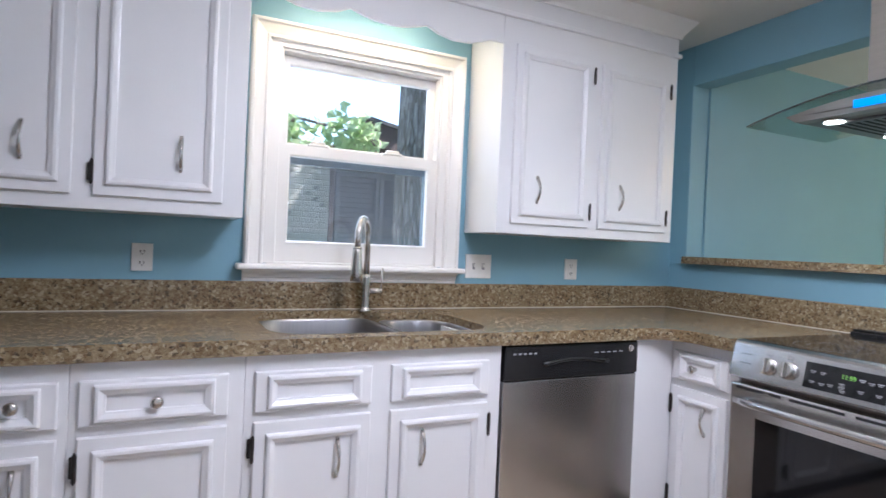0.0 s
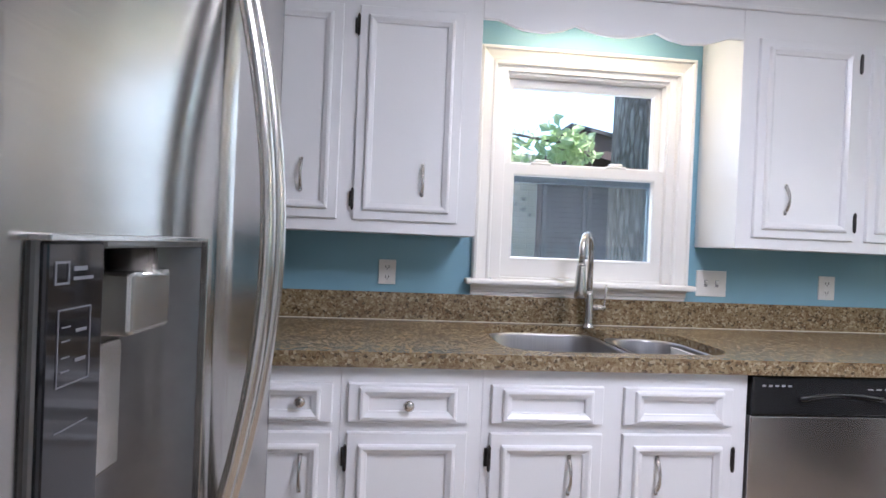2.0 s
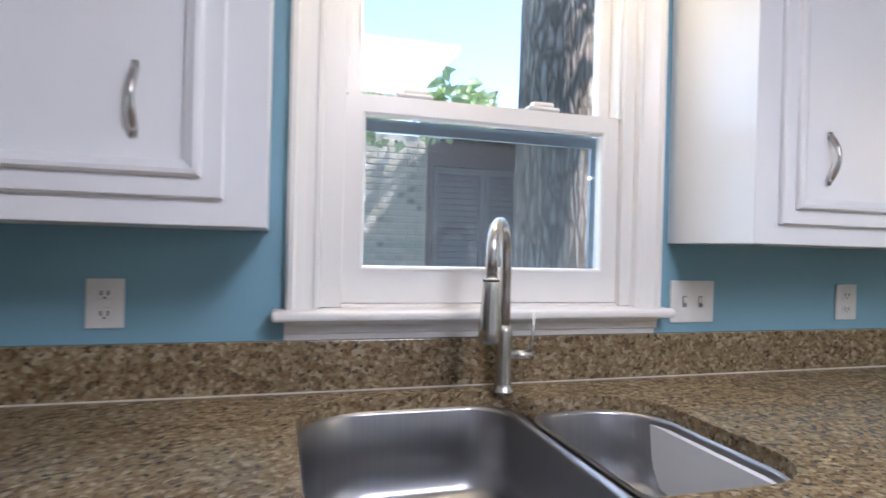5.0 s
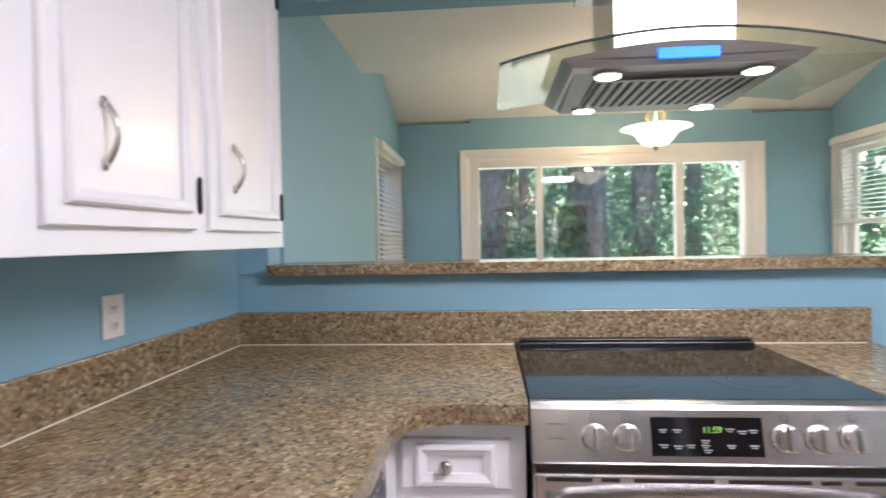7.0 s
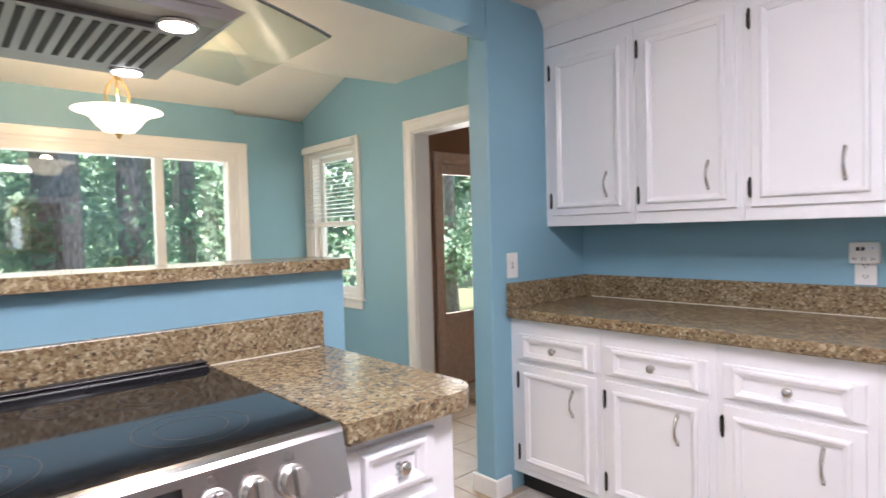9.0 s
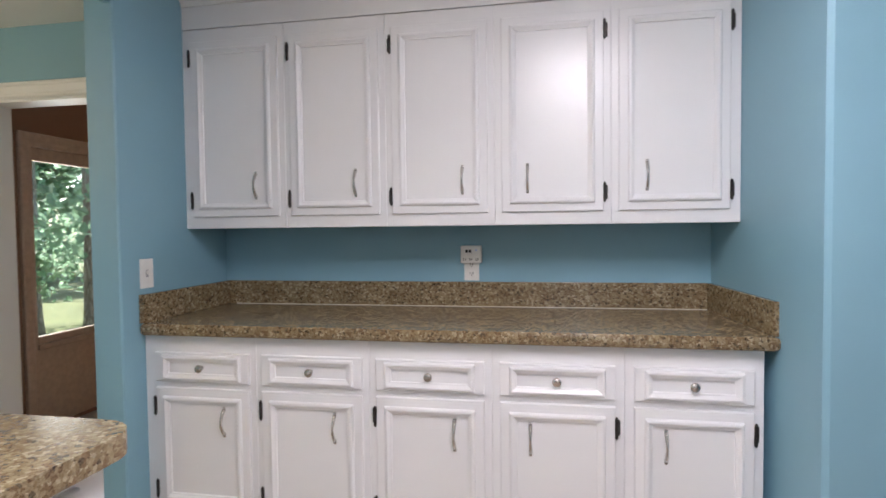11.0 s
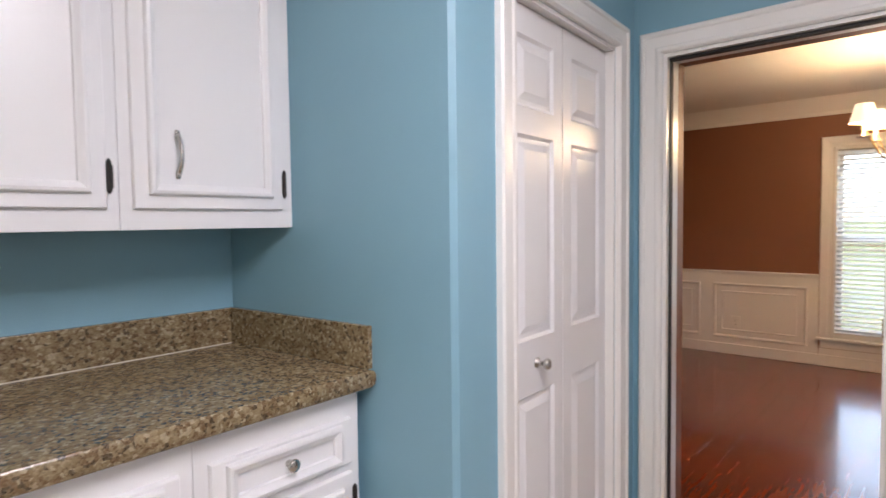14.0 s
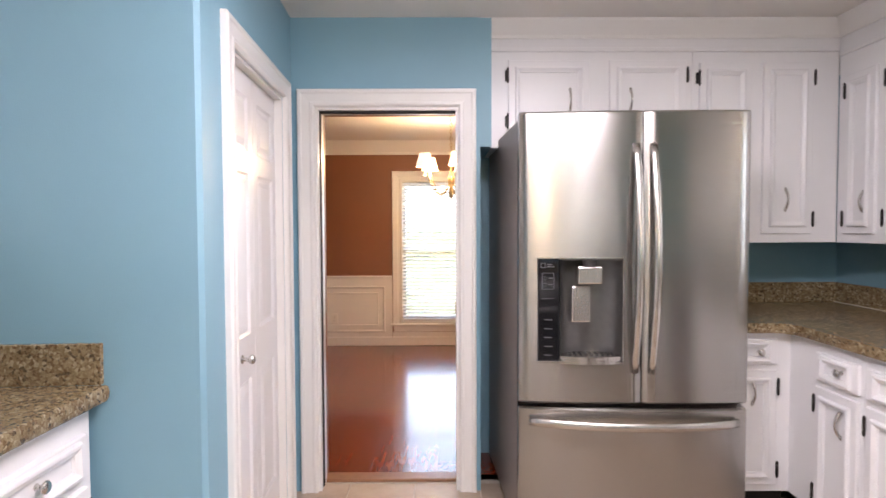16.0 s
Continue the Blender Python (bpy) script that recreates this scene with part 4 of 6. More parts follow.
# breakfast room wide window
wide = thing("window_breakfast", pose(XE, 0, 0, 0, 0, -90), "cream three-light sliding window looking on woods", "window", kind="structure")
part("casing", mitred(bmesh.new(), -2.050, 0.562, 0.53, 2.066, 0, [(a * 1.15, b) for a, b in FLAT], True), TRIM, wide)
part("window_frame", boxes((-1.95, -1.885, 0.0, 0.12, 0.62, 1.98), (0.40, 0.47, 0.0, 0.12, 0.62, 1.98), (-1.885, 0.40, 0.0, 0.12, 1.905, 1.98), (-1.885, 0.40, 0.0, 0.12, 0.62, 0.67), (-1.375, -1.320, 0.02, 0.10, 0.67, 1.905), (-0.170, -0.105, 0.02, 0.10, 0.67, 1.905), bevel=0.003), TRIM, wide)
for a, b in ((-1.885, -1.375), (-1.320, -0.170), (-0.105, 0.40)):
    g = part("pane", boxes((a, b, 0.055, 0.060, 0.67, 1.905)), PANE_DOUBLE, wide, "clear glass pane")
    g.visible_shadow = False


def blinds(name, m, x0, x1, z0, z1, label, pitch=0.042, depth=0.045, tilt=18, bottom=True):
    """Horizontal blind: valance rail, slats, cords and bottom rail."""
    ob = thing(name, m, label, "window blind")
    part("headrail", boxes((x0 - 0.01, x1 + 0.01, -0.015, 0.045, z1 - 0.055, z1), bevel=0.006, seg=2), TRIM, ob)
    n = int((z1 - 0.07 - z0) / pitch)
    me = None
    for k in range(n):
        z = z1 - 0.085 - k * pitch
        if me is None:
            bm = boxes((x0, x1, -depth / 2, depth / 2, -0.0013, 0.0013))
            s = part("slat", bm, PLASTIC, ob)
            me = s.data
        else:
            s = new("slat", me)
            s.parent = ob
        s.matrix_local = pose(0, 0.02, z, tilt, 0, 0)
    if bottom:
        part("bottom_rail", boxes((x0, x1, -0.004, 0.044, z0 - 0.035, z0 + 0.002), bevel=0.005), TRIM, ob)
    for x in (x0 + 0.10, x1 - 0.10):
        part("cord", tube(bmesh.new(), [(x, 0.02, z0), (x, 0.02, z1 - 0.05)], 0.0012, 5), PLASTIC, ob)
    return ob


def hung(name, m, x0, x1, z0, z1, mid, label, sill=True):
    w = thing(name, m, label, "window", kind="structure")
    part("casing", mitred(bmesh.new(), x0 - 0.09, x1 + 0.09, z0, z1 + 0.09, 0, FLAT), TRIM, w)
    part("window_frame", boxes((x0, x0 + 0.022, 0, 0.13, z0, z1), (x1 - 0.022, x1, 0, 0.13, z0, z1), (x0 + 0.022, x1 - 0.022, 0, 0.13, z1 - 0.022, z1), (x0 + 0.022, x1 - 0.022, 0, 0.13, z0, z0 + 0.022)), TRIM, w)
    sash(w, x0 + 0.023, x1 - 0.023, mid - 0.015, z1 - 0.023, 0.088, 0.034, 0.034, 0.03)
    sash(w, x0 + 0.023, x1 - 0.023, z0 + 0.023, mid + 0.02, 0.056, 0.036, 0.055, 0.03)
    if sill:
        part("window_sill", boxes((x0 - 0.11, x1 + 0.11, -0.045, 0.02, z0 - 0.022, z0), (x0 - 0.08, x1 + 0.08, -0.018, -0.001, z0 - 0.09, z0 - 0.022), bevel=0.005), TRIM, w)
    return w


hung("window_breakfast_south", pose(0, YS_, 0, 0, 0, 180), -5.75, -5.04, 0.74, 1.98, 1.36, "cream double-hung window with a half-raised blind")
blinds("window_blind", pose(0, YS_ + 0.05, 0, 0, 0, 180), -5.79, -5.00, 1.375, 2.05, "white slatted blind half raised over the window", 0.034, 0.045, 14)
hung("window_breakfast_north", pose(0, YN_, 0), 4.845, 5.75, 0.76, 1.92, 1.36, "cream double-hung window with a lowered blind")
blinds("window_blind", pose(0, YN_ - 0.05, 0), 4.80, 5.80, 0.82, 1.99, "white slatted blind lowered over the window", 0.036, 0.045, 34)

hung("window_dining", pose(XD, 0, 0, 0, 0, 90), -0.05, 0.93, 0.25, 1.885, 1.095, "white double-hung dining room window down near the floor")
blinds("window_blind", pose(XD - 0.005, 0, 0, 0, 0, 90), -0.030, 0.91, 0.30, 1.94, "white slatted blind lowered with open slats", 0.040, 0.042, 26)


# ---- dining room trim ----
solid("trim_chair_rail", (XD, XD + 0.022, -2.88, -0.145, 0.768, 0.798), (XD, XD + 0.030, -2.88, -0.145, 0.785, 0.793), (XD, XD + 0.022, 1.025, 2.3, 0.768, 0.798), mat=TRIM, label="white chair rail above the panelling", category="trim", bevel=0.003)
solid("trim_wainscot", (XD, XD + 0.008, -2.88, -0.145, 0.10, 0.768), (XD, XD + 0.008, 1.025, 2.3, 0.10, 0.768), (XD, XD + 0.008, -0.14, 1.02, 0.10, 0.155), mat=TRIM, label="white panelled lower wall", category="trim")
solid("baseboard_dining", (XD, XD + 0.018, -2.88, 2.3, 0, 0.10), mat=TRIM, label="white dining room baseboard", category="baseboard", bevel=0.004)
frames = bmesh.new()
for a, b in ((-2.05, -1.12), (-1.00, -0.225)):
    mitred(frames, a, b, 0.155, 0.680, 0, [(0, 0), (0, 0.010), (0.010, 0.016), (0.022, 0.010), (0.026, 0)], True)
    mitred(frames, a + 0.075, b - 0.075, 0.230, 0.605, 0, [(0, 0), (0, 0.006), (0.006, 0.010), (0.012, 0)], True)
pf = part("trim_panel_frames", frames, TRIM)
pf.matrix_world = pose(XD + 0.008, 0, 0, 0, 0, 90)
tagged(pf, "white picture-frame mouldings on the panelling", "trim", kind="structure")
dc = bmesh.new()
prof = [(0.0, -0.150), (0.014, -0.150), (0.020, -0.12), (0.045, -0.085), (0.085, -0.032), (0.095, -0.018), (0.105, -0.001), (0.0, -0.001)]
rings(dc, [[(XD + d, y, 2.31 + z) for d, z in prof] for y in (-2.88, 2.3)], cap_first=True)
rings(dc, [[(x, -2.88 + d, 2.31 + z) for d, z in prof] for x in (XD, -0.98)], cap_first=True)
tagged(part("crown_dining", dc, TRIM), "white dining room crown moulding", "trim", kind="structure")


# ---- appliances ----
# dishwasher
dw = thing("dishwasher", pose(1.258, 2.012, 0), "stainless dishwasher with a black control strip", "dishwasher")
part("tub", boxes((0.004, 0.618, 0.03, 0.60, 0.10, 0.852)), DARK, dw)
door = part("door", boxes((0.003, 0.619, 0.0, 0.03, 0.115, 0.718), bevel=0.006, seg=3), STEEL_H, dw)
strip = part("control_panel", boxes((0.003, 0.619, -0.004, 0.03, 0.720, 0.846), bevel=0.005, seg=2), BLACK, dw, "glossy black control panel")
bm = tube(bmesh.new(), [(0.16 + 0.30 * k / 12, -0.004 + 0.007 * math.cos(math.pi * k / 6 - math.pi), 0.775 + 0.012 * math.sin(math.pi * k / 12)) for k in range(13)], 0.009, 8)
part("pocket_handle", bm, BLACK, strip, "", True)
marks = boxes(*[(0.035 + 0.022 * k, 0.047 + 0.022 * k, -0.0046, -0.004, 0.812, 0.818) for k in range(5)], *[(0.40 + 0.03 * k, 0.418 + 0.03 * k, -0.0046, -0.004, 0.806, 0.810) for k in range(5)])
part("printing", marks, GREY_MARK, strip, "small grey printed marks")
bm = bmesh.new()
lathe(bm, [(0.014, 0.0), (0.014, 0.002), (0.010, 0.003), (0.003, 0.003)], 16, pose(0.582, -0.004, 0.818, 90, 0, 0))
part("badge", bm, NICKEL, strip, "round silver badge", True)
part("kick_plate", boxes((0.003, 0.619, 0.05, 0.06, 0.0, 0.112)), BLACK, dw)

# range: local x along its width, front towards -y
RW = 0.800
rng = thing("range", pose(2.045, 1.708, 0, 0, 0, -90), "stainless slide-in electric range with black glass top", "range")
part("body", boxes((0.004, RW - 0.004, 0.035, 0.70, 0.02, 0.868)), FRIDGE_SIDE, rng)
top = part("cooktop", boxes((0.0, RW, 0.030, 0.700, 0.869, 0.8985), bevel=0.004, seg=2), BLACK_GLASS, rng, "glossy black glass cooktop")
bm = bmesh.new()
for cx, cy, rad in ((0.22, 0.20, 0.115), (0.58, 0.20, 0.105), (0.22, 0.50, 0.08), (0.58, 0.50, 0.095), (0.40, 0.54, 0.055)):
    for rr in (rad, rad * 0.64):
        rings(bm, [[(cx + r * math.cos(2 * math.pi * k / 48), cy + r * math.sin(2 * math.pi * k / 48), 0.8989) for k in range(48)] for r in (rr, rr + 0.0016)], cap_last=False)
part("burner_rings", bm, plain("faint_grey_print", (0.045, 0.045, 0.048), 0.3), top, "faint grey burner circles")
vent = part("rear_vent", boxes((0.012, RW - 0.012, 0.676, 0.738, 0.868, 0.912), (0.012, RW - 0.012, 0.690, 0.738, 0.912, 0.920), bevel=0.005, seg=2), BLACK, rng, "black rear vent trim")
several("vent_slot", [(0.06 + 0.115 * k, 0.145 + 0.115 * k, 0.702, 0.724, 0.9195, 0.9208) for k in range(6)], DARK, vent)
# sloped control panel
bm = bmesh.new()
prof = [(0.034, 0.8975), (0.018, 0.8975), (0.006, 0.892), (0.0, 0.884), (-0.026, 0.775), (-0.020, 0.768), (0.034, 0.768)]
rings(bm, [[(x, y, z) for y, z in prof] for x in (0.0, RW)], cap_first=True)
ctrl = part("control_panel", bm, STEEL_H, rng, "sloped stainless control panel")
slope = math.degrees(math.atan2(0.026, 0.109))
face = lambda x, z, lift=0.0: pose(x, -0.026 * (0.884 - z) / 0.109 - lift, z, 90 - slope, 0, 0)
disp = part("display", boxes((-0.118, 0.118, -0.041, 0.041, -0.0005, 0.0012), bevel=0.0004), BLACK_GLASS, ctrl, "black touch display")
disp.matrix_local = face(0.378, 0.829)
lettering("clock_digits", "11:59", 0.019, pose(0.012, 0.014, 0.0014), GREEN_GLOW, disp)
rows = []
for cx, cy in ((-0.092, 0.014), (-0.062, 0.014), (-0.092, -0.018), (-0.062, -0.020), (-0.036, -0.018), (0.05, 0.016), (0.075, 0.012), (0.098, 0.014), (0.05, -0.018), (0.098, -0.018), (-0.004, -0.008), (-0.004, -0.018), (0.0, -0.028)):
    rows.append((cx - 0.009, cx + 0.009, cy - 0.0016, cy + 0.0016, 0.0013, 0.0016))
    rows.append((cx - 0.006, cx + 0.006, cy - 0.006, cy - 0.0035, 0.0013, 0.0016))
part("printing", boxes(*rows), GREY_MARK, disp, "pale printed key names")
for kx in (0.138, 0.207, 0.543, 0.612, 0.683):
    bm = bmesh.new()
    lathe(bm, [(0.030, 0.0), (0.030, 0.004), (0.0265, 0.006), (0.0255, 0.020), (0.0235, 0.024), (0.010, 0.0245)], 24)
    cube(bm, -0.0065, 0.0065, -0.026, 0.026, 0.018, 0.034, 0.003, 2)
    kb = part("control_knob", bm, NICKEL, ctrl, "satin steel control knob")
    kb.matrix_local = face(kx, 0.826)
    mk = part("dial_mark", boxes((-0.008, 0.008, 0.036, 0.0375, 0, 0.0006), (-0.008, -0.0065, 0.036, 0.046, 0, 0.0006), (0.0065, 0.008, 0.036, 0.046, 0, 0.0006), (-0.006, 0.002, 0.0485, 0.050, 0, 0.0006)), DARK_MARK, ctrl)
    mk.matrix_local = face(kx, 0.826)
for z in (0.853, 0.822):
    mk = part("brand_bar", boxes((-0.02, 0.02, -0.0012, 0.0012, 0, 0.0006)), DARK_MARK, ctrl)
    mk.matrix_local = face(0.055, z)
odoor = part("oven_door", boxes((0.004, RW - 0.004, -0.022, 0.032, 0.215, 0.748), bevel=0.006, seg=2), STEEL_H, rng, "stainless oven door")
part("oven_window", boxes((0.105, RW - 0.105, -0.0235, -0.021, 0.30, 0.640), bevel=0.0008), BLACK_GLASS, odoor, "dark oven window")
several("vent_gap", [(0.03 + a, 0.03 + b, -0.0228, -0.0215, 0.730, 0.7385) for a, b in ((0.0, 0.10), (0.12, 0.16), (0.19, 0.36), (0.39, 0.56), (0.58, 0.62), (0.65, 0.74))], DARK, odoor)
n = 16
bm = tube(bmesh.new(), [(0.035 + (RW - 0.07) * k / n, -0.030 - 0.040 * math.sin(math.pi * k / n) ** 0.5, 0.690 + 0.004 * math.sin(math.pi * k / n)) for k in range(n + 1)], 0.0145, 12)
part("handle", bm, STEEL_H, odoor, "long curved steel handle", True)
part("storage_drawer", boxes((0.004, RW - 0.004, -0.018, 0.032, 0.055, 0.208), bevel=0.006, seg=2), STEEL_H, rng)

# range hood over the range
hood = thing("range_hood", pose(2.44, 1.312, 1.645), "stainless chimney hood with a curved glass canopy", "range hood")
bm = bmesh.new()
fy0, fy1, by0, by1 = -0.275, 0.303, -0.252, 0.250
lo = [(-0.285, fy0 + 0.035, 0.027), (-0.285, fy1 - 0.035, 0.027), (0.175, by1, 0.020), (0.175, by0, 0.020)]
hi = [(-0.308, fy0, 0.046), (-0.308, fy1, 0.046), (0.195, by1 + 0.045, 0.062), (0.195, by0 - 0.045, 0.062)]
rings(bm, [lo, hi], cap_first=True)
part("body", bm, HOOD_SHADED, hood, "", False, 0.003)
n = 20
arch = lambda s: 0.047 + 0.031 * math.sin(math.pi * s)
bm = bmesh.new()
rings(bm, [[(-0.298, fy0 + 0.028 + (fy1 - fy0 - 0.056) * k / n, 0.026), (-0.310, fy0 + (fy1 - fy0) * k / n, arch(k / n)), (0.16, fy0 + (fy1 - fy0) * k / n, arch(k / n)), (0.16, fy0 + 0.028 + (fy1 - fy0 - 0.056) * k / n, 0.030)] for k in range(n + 1)], cap_first=True)
# Steel darkened here: the reflection of a dark kitchen is put into its colour.
part("front_band", bm, brushed("hood_steel_dimmed", (0.40, 0.39, 0.38), 0.36), hood, "curved brushed steel front")
part("display", boxes((-0.3125, -0.3045, -0.058, 0.082, 0.036, 0.062), bevel=0.0006), BLUE_GLOW, hood, "lit blue display")
bm = boxes((-0.205, 0.095, -0.205, 0.205, 0.0175, 0.034), bevel=0.001)
flt = part("filter", bm, HOOD_SHADED, hood, "slotted steel grease filter")
several("filter_slot", [(-0.185, 0.078, -0.197 + 0.0275 * k, -0.185 + 0.0275 * k, 0.0163, 0.0177) for k in range(15)], DARK, flt)
for lx in (2.205, 2.570):
    for ly in (1.137, 1.494):
        bm = bmesh.new()
        lathe(bm, [(0.038, 0.0), (0.038, 0.006), (0.030, 0.007)], 24, pose(lx - 2.44, ly - 1.312, 0.016 + (0.004 if lx < 2.4 else 0.0), 0, 0, 0))
        lamp = part("lamp_rim", bm, NICKEL, hood, "", True)
        bm = bmesh.new()
        lathe(bm, [(0.031, 0.0), (0.030, -0.002), (0.004, -0.003)], 24, pose(lx - 2.44, ly - 1.312, 0.0155 + (0.004 if lx < 2.4 else 0.0), 0, 0, 0))
        part("lens", bm, LAMP_GLOW, lamp, "lit round lamp lens")
n = 28
bm = bmesh.new()
gy0, gy1 = -0.456, 0.451
garch = lambda s: 0.036 + 0.068 * math.sin(math.pi * s) ** 0.9
loop = []
for k in range(n + 1):
    y, z = gy0 + (gy1 - gy0) * k / n, garch(k / n)
    back = 0.27 - 0.10 * abs(2 * k / n - 1) ** 3
    loop.append([(-0.312, y, z), (-0.312, y, z + 0.006), (back, y, z + 0.006), (back, y, z)])
rings(bm, loop, cap_first=True)
can = part("glass_canopy", bm, HOOD_GLASS, hood, "clear curved glass canopy", False)
can.visible_shadow = False
bm = tube(bmesh.new(), [(-0.3125, gy0 + (gy1 - gy0) * k / n, garch(k / n) + 0.003) for k in range(n + 1)], 0.0034, 8)
part("glass_edge", bm, plain("dark_glass_edge", (0.05, 0.06, 0.06), 0.15), can, "dark polished glass edge")
part("chimney", boxes((-0.125, 0.16, -0.172, 0.144, 0.085, H - 1.645), bevel=0.003), STEEL, hood, "brushed steel chimney")
part("chimney_sleeve", boxes((0.02, 0.155, -0.205, 0.205, 0.35, H - 1.645), bevel=0.002), STEEL, hood)

# refrigerator: local x along its width, front towards -y, turned a little
FW, FH = 0.928, 1.803
fr = thing("refrigerator", pose(-0.204, 0.722, 0, 0, 0, 87.3), "stainless french-door refrigerator with a water dispenser", "refrigerator")
body = boxes((0.002, FW - 0.006, 0.085, 0.93, 0.03, FH - 0.02), bevel=0.004, seg=2)
for v in body.verts:  # the side runs square to the room, the doors stand a little askew
    if v.co.x < 0.3 and v.co.y > 0.5:
        v.co.x -= 0.085
part("body", body, FRIDGE_SIDE, fr, "dark grey painted sides")
part("hinge_cap", boxes((0.02, 0.14, 0.07, 0.20, FH - 0.02, FH + 0.005), (FW - 0.14, FW - 0.02, 0.07, 0.20, FH - 0.02, FH + 0.005), bevel=0.006), FRIDGE_SIDE, fr)
part("feet", boxes((0.05, 0.12, 0.15, 0.22, 0, 0.03), (FW - 0.12, FW - 0.05, 0.15, 0.22, 0, 0.03), (0.05, FW - 0.05, 0.75, 0.82, 0, 0.03)), DARK, fr)


def curved_door(x0, x1, z0, z1, bow, holes=None):
    """A door skin that bows slightly forward, with a turned-in edge."""
    n = 14
    rows = []
    for k in range(n + 1):
        x = x0 + (x1 - x0) * k / n
        s = x / FW * 2 - 1
        y = -bow * (1 - s * s)
        e = 0.010 if k in (0, n) else 0.0
        rows.append([(x, 0.080, z0), (x, y + 0.010 + e, z0), (x, y + e, z0 + 0.008), (x, y + e, z1 - 0.008), (x, y + 0.010 + e, z1), (x, 0.080, z1)])
    return rings(bmesh.new(), rows, closed=True, cap_first=True)


MID = 0.496
BOW = 0.016
dx0, dx1, dz0, dz1 = 0.076, 0.420, 0.790, 1.213
skin = bmesh.new()
n = 24
xs = sorted({0.003, dx0, dx1, MID - 0.003} | {0.003 + (MID - 0.006) * k / n for k in range(n + 1)})
zs = (0.617, 0.625, dz0, dz1, FH - 0.008, FH)
grid = {}
for i, x in enumerate(xs):
    s = x / FW * 2 - 1
    y = -BOW * (1 - s * s) + (0.008 if i in (0, len(xs) - 1) else 0.0)
    for j, z in enumerate(zs):
        grid[i, j] = skin.verts.new((x, y + (0.008 if j in (0, 5) else 0.0), z))
for i in range(len(xs) - 1):
    for j in range(5):
        if j == 2 and dx0 - 1e-6 <= xs[i] and xs[i + 1] <= dx1 + 1e-6:
            continue
        skin.faces.new((grid[i, j], grid[i + 1, j], grid[i + 1, j + 1], grid[i, j + 1]))
ed = [e for e in skin.edges if e.is_boundary and not all(dx0 - 1e-4 <= v.co.x <= dx1 + 1e-4 and dz0 - 1e-4 <= v.co.z <= dz1 + 1e-4 for v in e.verts)]
ext = bmesh.ops.extrude_edge_only(skin, edges=ed)
for g in ext["geom"]:
    if isinstance(g, bmesh.types.BMVert):
        g.co.y = 0.080
left = part("door", skin, FRIDGE, fr, "brushed steel door with dispenser")
right = part("door", curved_door(MID + 0.003, FW - 0.003, 0.617, FH, BOW), FRIDGE, fr, "brushed steel door")
drawer = part("freezer_drawer", curved_door(0.003, FW - 0.003, 0.06, 0.597, BOW), FRIDGE, fr, "brushed steel freezer drawer")
for ob in (left, right, drawer):
    ob.data.shade_smooth()
    ob.data.set_sharp_from_angle(angle=radians(35))
# dispenser
front_y = -0.0105
n = 18
curve = [(dx0 + 0.0905 + (dx1 - dx0 - 0.0945) * k / n, -0.014 + 0.078 * math.sin(math.pi * k / n) ** 0.45) for k in range(n + 1)]
bm = bmesh.new()
rings(bm, [[(x, y, z) for x, y in curve] + [(x, y + 0.006, z) for x, y in curve[::-1]] for z in (dz0 + 0.010, dz1 - 0.008)], cap_first=True)
dsp = part("dispenser_niche", bm, NICHE, left, "recessed water and ice dispenser with a rounded back")
dsp.data.shade_smooth()
dsp.data.set_sharp_from_angle(angle=radians(40))
several("rim", [(dx1 - 0.003, dx1 + 0.003, -0.0235, -0.008, dz0 - 0.003, dz1 + 0.003), (dx0 - 0.003, dx1 - 0.003, -0.0225, -0.004, dz1 - 0.003, dz1 + 0.003), (dx0 - 0.003, dx1 - 0.003, -0.0225, -0.004, dz0 - 0.003, dz0 + 0.003)], STEEL, dsp, 0.001)
several("niche_wall", [(dx0, dx0 + 0.09, front_y, 0.0648, dz0, dz1), (dx0 + 0.0905, dx1 - 0.0065, -0.0165, 0.0648, dz1 - 0.010, dz1), (dx0 + 0.0905, dx1 - 0.0065, -0.0165, 0.0648, dz0, dz0 + 0.012)], NICHE, dsp, 0.002)
pnl = part("control_panel", boxes((dx0 + 0.002, dx0 + 0.088, front_y - 0.006, front_y + 0.002, dz0 + 0.003, dz1 - 0.003), bevel=0.003, seg=2), BLACK_GLASS, left, "black touch panel with white icons")
fa, fb = front_y - 0.0068, front_y - 0.006
rows = [(dx0 + 0.012, dx0 + 0.014, fa, fb, dz1 - 0.040, dz1 - 0.020), (dx0 + 0.030, dx0 + 0.032, fa, fb, dz1 - 0.040, dz1 - 0.020), (dx0 + 0.014, dx0 + 0.030, fa, fb, dz1 - 0.022, dz1 - 0.020), (dx0 + 0.014, dx0 + 0.030, fa, fb, dz1 - 0.040, dz1 - 0.038)]
rows += [(dx0 + 0.038, dx0 + 0.058, fa, fb, dz1 - 0.029, dz1 - 0.025), (dx0 + 0.038, dx0 + 0.068, fa, fb, dz1 - 0.037, dz1 - 0.034)]
for z in (0.816, 0.852, 0.888, 0.924, 0.960):
    rows.append((dx0 + 0.028, dx0 + 0.060, fa, fb, z, z + 0.003))
rows += [(dx0 + 0.018, dx0 + 0.066, fa, fb, z, z + 0.0012) for z in (1.048, 1.086, 1.151)]
rows += [(dx0 + x, dx0 + x + 0.0012, fa, fb, 1.086, 1.152) for x in (0.018, 0.065)]
rows += [(dx0 + 0.024, dx0 + 0.036, fa, fb, z, z + 0.0012) for z in (1.098, 1.110, 1.124, 1.136)]
